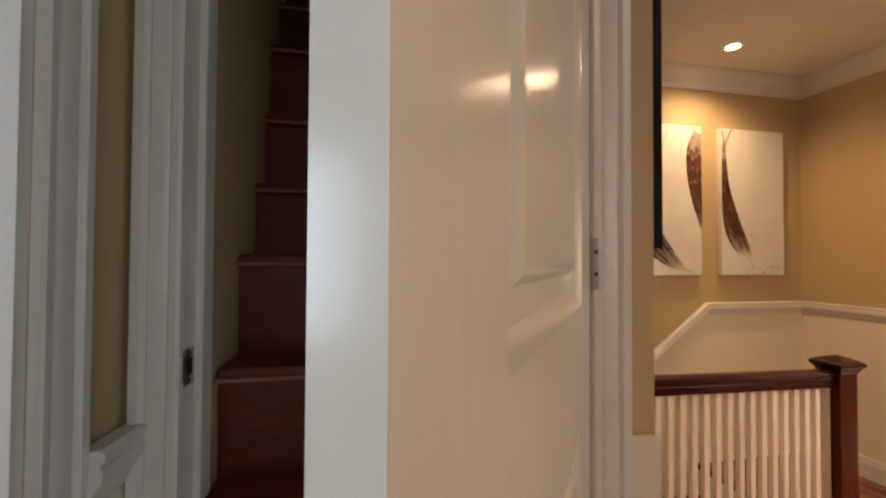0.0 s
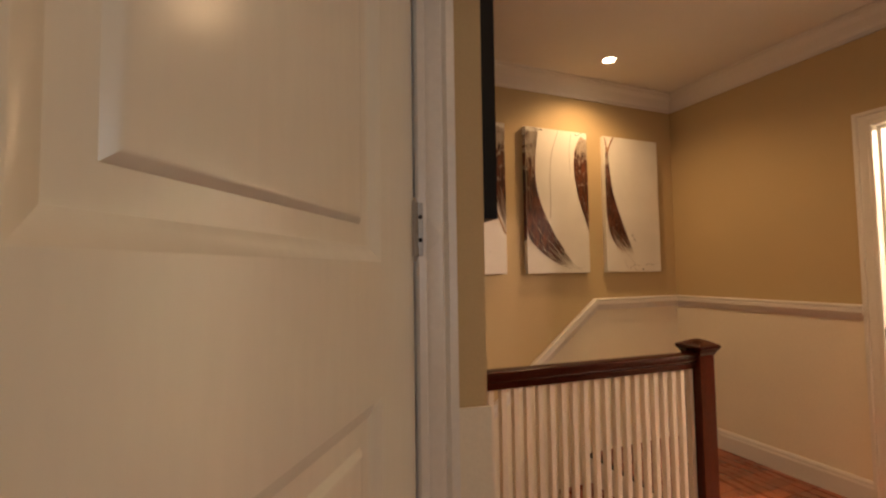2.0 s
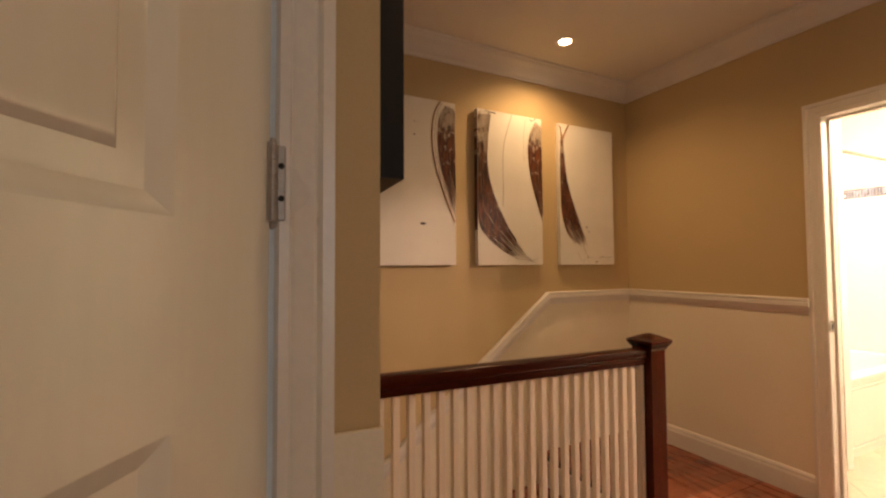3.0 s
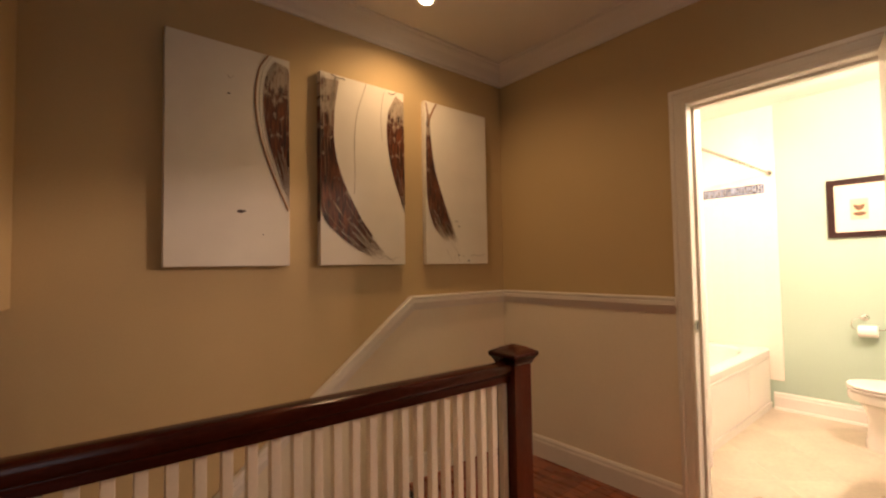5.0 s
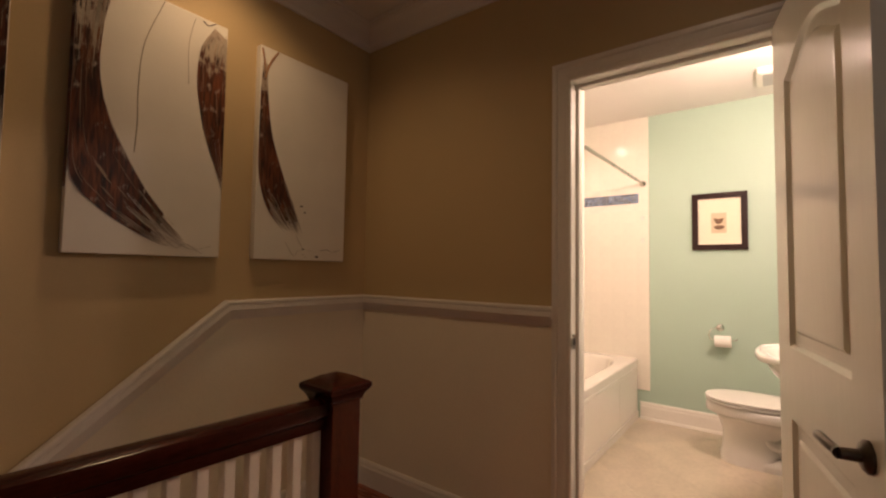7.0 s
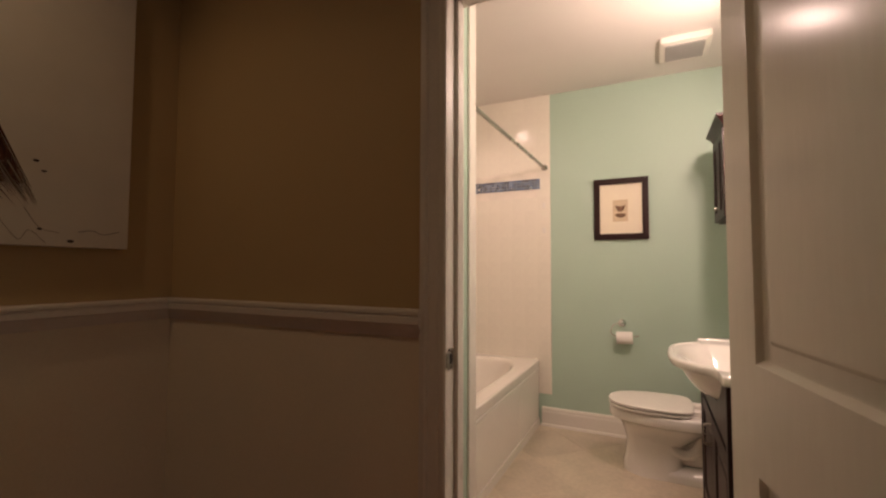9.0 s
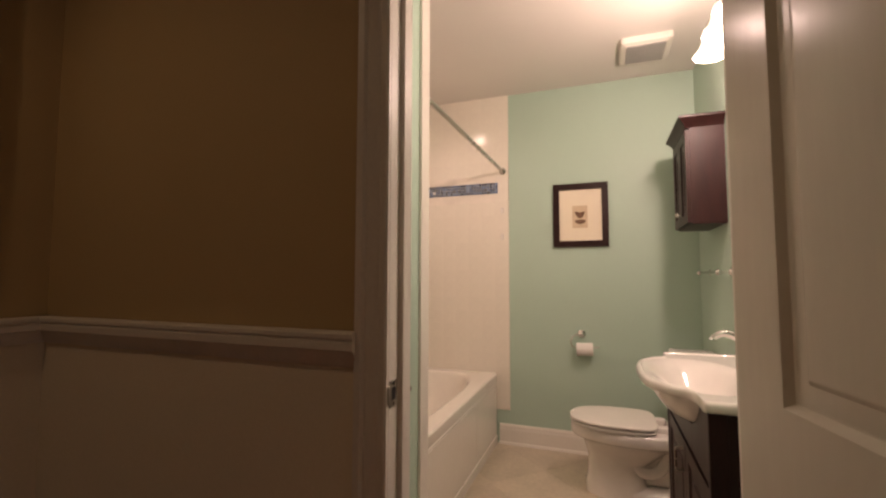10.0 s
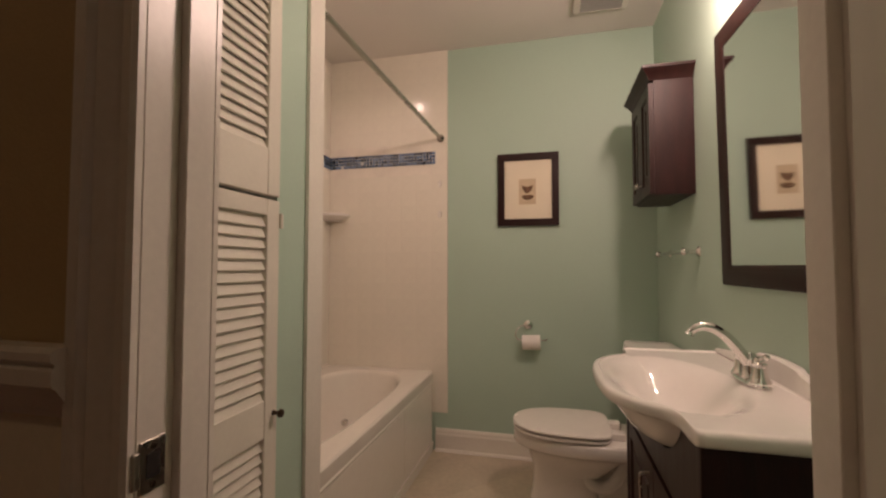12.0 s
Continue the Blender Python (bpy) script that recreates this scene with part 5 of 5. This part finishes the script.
part("base_plate", loft([[(x, y, z) for x, y in rounded(0, 0, a, b, 2.6, 40)] for a, b, z in ((0.080, 0.028, 0.0), (0.081, 0.029, 0.004), (0.076, 0.025, 0.010), (0.068, 0.018, 0.012))]), CHROME, fa)
part("spout_body", lathe([(0.024, 0.008), (0.0245, 0.014), (0.0215, 0.018), (0.0185, 0.030), (0.0165, 0.048), (0.0185, 0.054), (0.0190, 0.058), (0.0165, 0.062), (0.014, 0.070), (0.010, 0.076), (0, 0.078)], 28), CHROME, fa)
sp = bend([(0, 0.004, 0.050), (0, 0.026, 0.080), (0, 0.054, 0.114), (0, 0.086, 0.135), (0, 0.114, 0.138), (0, 0.136, 0.126), (0, 0.143, 0.115)], 6)
part("spout", tube(sp, [0.0155 - 0.0065 * k / (len(sp) - 1) if k < len(sp) - 4 else 0.0098 + 0.0012 * (k - len(sp) + 4) for k in range(len(sp))], 18), CHROME, fa)
for s in (-1, 1):
    hb = part("handle_base", lathe([(0.025, 0.006), (0.0255, 0.011), (0.0225, 0.015), (0.0180, 0.026), (0.0145, 0.042), (0.0140, 0.047), (0.0175, 0.051), (0.0175, 0.056), (0.012, 0.060), (0.0125, 0.066), (0.010, 0.072), (0, 0.076)], 24, pose(s * 0.053, 0, 0)), CHROME, fa)
    part("handle", tube(bend([(s * 0.050, 0, 0.066), (s * 0.072, 0.002, 0.073), (s * 0.096, 0.003, 0.080)], 4), [0.0062] * 3 + [0.0050] * 4 + [0.0046] * 2, 12), CHROME, hb)
    part("handle_tip", lathe([(0, -0.0075), (0.0045, -0.006), (0.0072, -0.002), (0.0075, 0.0015), (0.005, 0.006), (0, 0.0078)], 14, pose(s * 0.100, 0.003, 0.081)), CHROME, hb)

# ceiling exhaust fan
ex = thing("exhaust_fan", "white ceiling exhaust fan with a grey grille", "exhaust fan", pose(5.19, 0.645, BCEIL))
part("housing", loft([[(x, y, z) for x, y in rounded(0, 0, a, b, 16, 48)] for a, b, z in ((0.15, 0.145, -0.001), (0.15, 0.145, -0.025), (0.146, 0.141, -0.034), (0.118, 0.113, -0.045), (0.112, 0.107, -0.04))]), TRIM, ex)
part("grille", box(-0.113, -0.108, -0.044, 0.113, 0.108, -0.02), GREYP, ex, "grey plastic grille")
for k in range(13):
    part("slat", box(-0.105, -0.1 + k * 0.0165, -0.049, 0.105, -0.094 + k * 0.0165, -0.0435), GREYP, ex)

# louvered closet doors
LYF = YL - 0.012


def louver_door(x0, x1, z0, z1, sections, label):
    d = thing("louvered_door", label, "closet door", pose(x0, LYF, z0), "louvered closet doors")
    w, h, st = x1 - x0, z1 - z0, 0.05
    zs = [0.0] + [v for s in sections for v in s] + [h]
    part("stile", box(0, 0, 0, st, 0.028, h, 0.002, seg=1), LOUV, d)
    part("stile", box(w - st, 0, 0, w, 0.028, h, 0.002, seg=1), LOUV, d)
    for a, b in zip(zs[::2], zs[1::2]):
        part("rail", box(st, 0.001, a, w - st, 0.027, b, 0.002, seg=1), LOUV, d)
    me = None
    for a, b in sections:
        n = int((b - a) / 0.0262)
        for k in range(n):
            z = a + (k + 0.5) * (b - a) / n
            if me is None:
                s = part("slat", moved(box(-(w / 2 - st), -0.018, -0.0025, w / 2 - st, 0.018, 0.0025, 0.0012, seg=1), pose(0, 0, 0, 66, 0, 0)), LOUV, d)
                me = s.data
            else:
                s = new("slat", me)
                s.parent = d
            s.location = (w / 2, 0.014, z)
    return d


lower = louver_door(CX0 + 0.003, CX1 - 0.004, BF + 0.015, 1.352, [(0.135, 0.77), (0.865, 1.325)], "white louvered lower closet door with a small pull")
upper = louver_door(CX0 + 0.003, CX1 - 0.004, 1.362, 2.34, [(0.12, 0.90)], "white louvered upper closet door above the split")
pull = thing("closet_pull", "small dark bronze closet pull", "knob", pose(CX1 - 0.02, LYF, 0.81))
part("pull", lathe([(0.007, 0), (0.005, 0.008), (0.006, 0.014), (0.011, 0.02), (0.010, 0.026), (0, 0.028)], 16, pose(0, 0, 0, 90, 0, 0)), BRONZE, pull)

for door, z in ((lower, 1.315), (upper, 0.59)):
    part("hinge", lathe([(0, -0.02), (0.004, -0.019), (0.0055, -0.016), (0.0055, 0.016), (0.004, 0.019), (0, 0.02)], 12, pose(CX1 - CX0 - 0.005, -0.003, z)), LOUV, door)

# ---- pieces: mosaic band, wall tiles, floor tiles, floorboards ----
BZ0, BZ1, BY0 = 1.872, 1.959, 1.677
band = setting("mosaic_band", boxes((XF - 0.0135, BY0, BZ0, XF - 0.008, YT, BZ1), (5.05, YT - 0.0045, BZ0, XF - 0.0135, YT + 0.001, BZ1)), MGROUT, "blue and grey glass mosaic band")
mz = bmesh.new()
rs = random.Random(5)
step = (BZ1 - BZ0) / 4
for i in range(int((YT - BY0) / step)):
    for j in range(4):
        if rs.random() < 0.995:
            y, z = BY0 + (i + 0.5) * step, BZ0 + (j + 0.5) * step
            box(XF - 0.0165, y - step * 0.42, z - step * 0.42, XF - 0.0132, y + step * 0.42, z + step * 0.42, bm=mz)
for i in range(int(0.55 / step)):
    for j in range(4):
        x, z = XF - 0.02 - (i + 0.5) * step, BZ0 + (j + 0.5) * step
        box(x - step * 0.42, YT - 0.0075, z - step * 0.42, x + step * 0.42, YT - 0.004, z + step * 0.42, bm=mz)
mo = link("mosaic_tile", mz, MOSAIC)
mo.parent = band
tagged(mo, "small blue glass mosaic squares", kind="stuff")

S = 0.108
spots = []
for i in range(8):
    for j in range(23):
        y, z = TY0 + (i + 0.5) * S, TZ0 + (j + 0.5) * (BCEIL - TZ0) / 23
        if y + S / 2 > YT + 0.003 or (BZ0 - 0.04 < z < BZ1 + 0.04 and y > BY0):
            continue
        spots.append((XF - 0.0085, y, z))
pieces("wall_tile", tile_bed, (0.005, S - 0.0008, (BCEIL - TZ0) / 23 - 0.0008), spots, TILE, 0.0005)
back_spots = [(XF - 0.03 - (i + 0.5) * S, YT + 0.0005, 0.5 + (j + 0.5) * S) for i in range(14) for j in range(19) if not BZ0 - 0.04 < 0.5 + (j + 0.5) * S < BZ1 + 0.04]
pieces("wall_tile", tile_back, (S - 0.0008, 0.005, S - 0.0008), back_spots, TILE, 0.0005)

ft = bpy.data.objects["floor_bath"]
FS = 0.41
me = None
for i in range(-2, 12):
    for j in range(-2, 12):
        u, v = (i - 2) * FS, (j - 5) * FS
        cx, cy = 4.1 + (u - v) * 0.7071, 1.0 + (u + v) * 0.7071
        if XB0 - 0.35 < cx < XF + 0.25 and YR - 0.25 < cy < 1.68 + 0.25:
            b = box(-FS / 2 + 0.0005, -FS / 2 + 0.0005, -0.008, FS / 2 - 0.0005, FS / 2 - 0.0005, 0.0, 0.0005, seg=1)
            moved(b, pose(cx, cy, BF, 0, 0, 45))
            for co, no in (((XB0 - 0.0, 0, 0), (-1, 0, 0)), ((XF - 0.001, 0, 0), (1, 0, 0)), ((0, YR + 0.001, 0), (0, -1, 0)), ((0, 1.70, 0), (0, 1, 0))):
                g = bmesh.ops.bisect_plane(b, geom=b.verts[:] + b.edges[:] + b.faces[:], plane_co=co, plane_no=no, clear_outer=True)
            if b.verts:
                o = link("floor_tile", b, FTILE)
                o.parent = ft
            else:
                b.free()

fl = bpy.data.objects["floor"]
BWD = 0.083
rb = random.Random(9)
y = YBACK
row = 0
while y < YP:
    y1 = min(y + BWD, YP - 0.008)
    lim0 = XW if y < 1.68 else 2.32
    x = lim0
    first = rb.uniform(0.3, 1.0)
    while x < XH - 0.01:
        x1 = min(XH - 0.002, x + (first if x == lim0 else rb.uniform(0.7, 1.3)))
        ye = min(y1, 1.70) if lim0 == XW else y1
        o = link("floorboard", box(x + 0.0005, y + 0.0005, HF - 0.012, x1 - 0.0005, ye - 0.0005, HF, 0.001, seg=1), OAK)
        o.parent = fl
        x = x1
    y = y1
    if y >= YP - 0.01:
        break
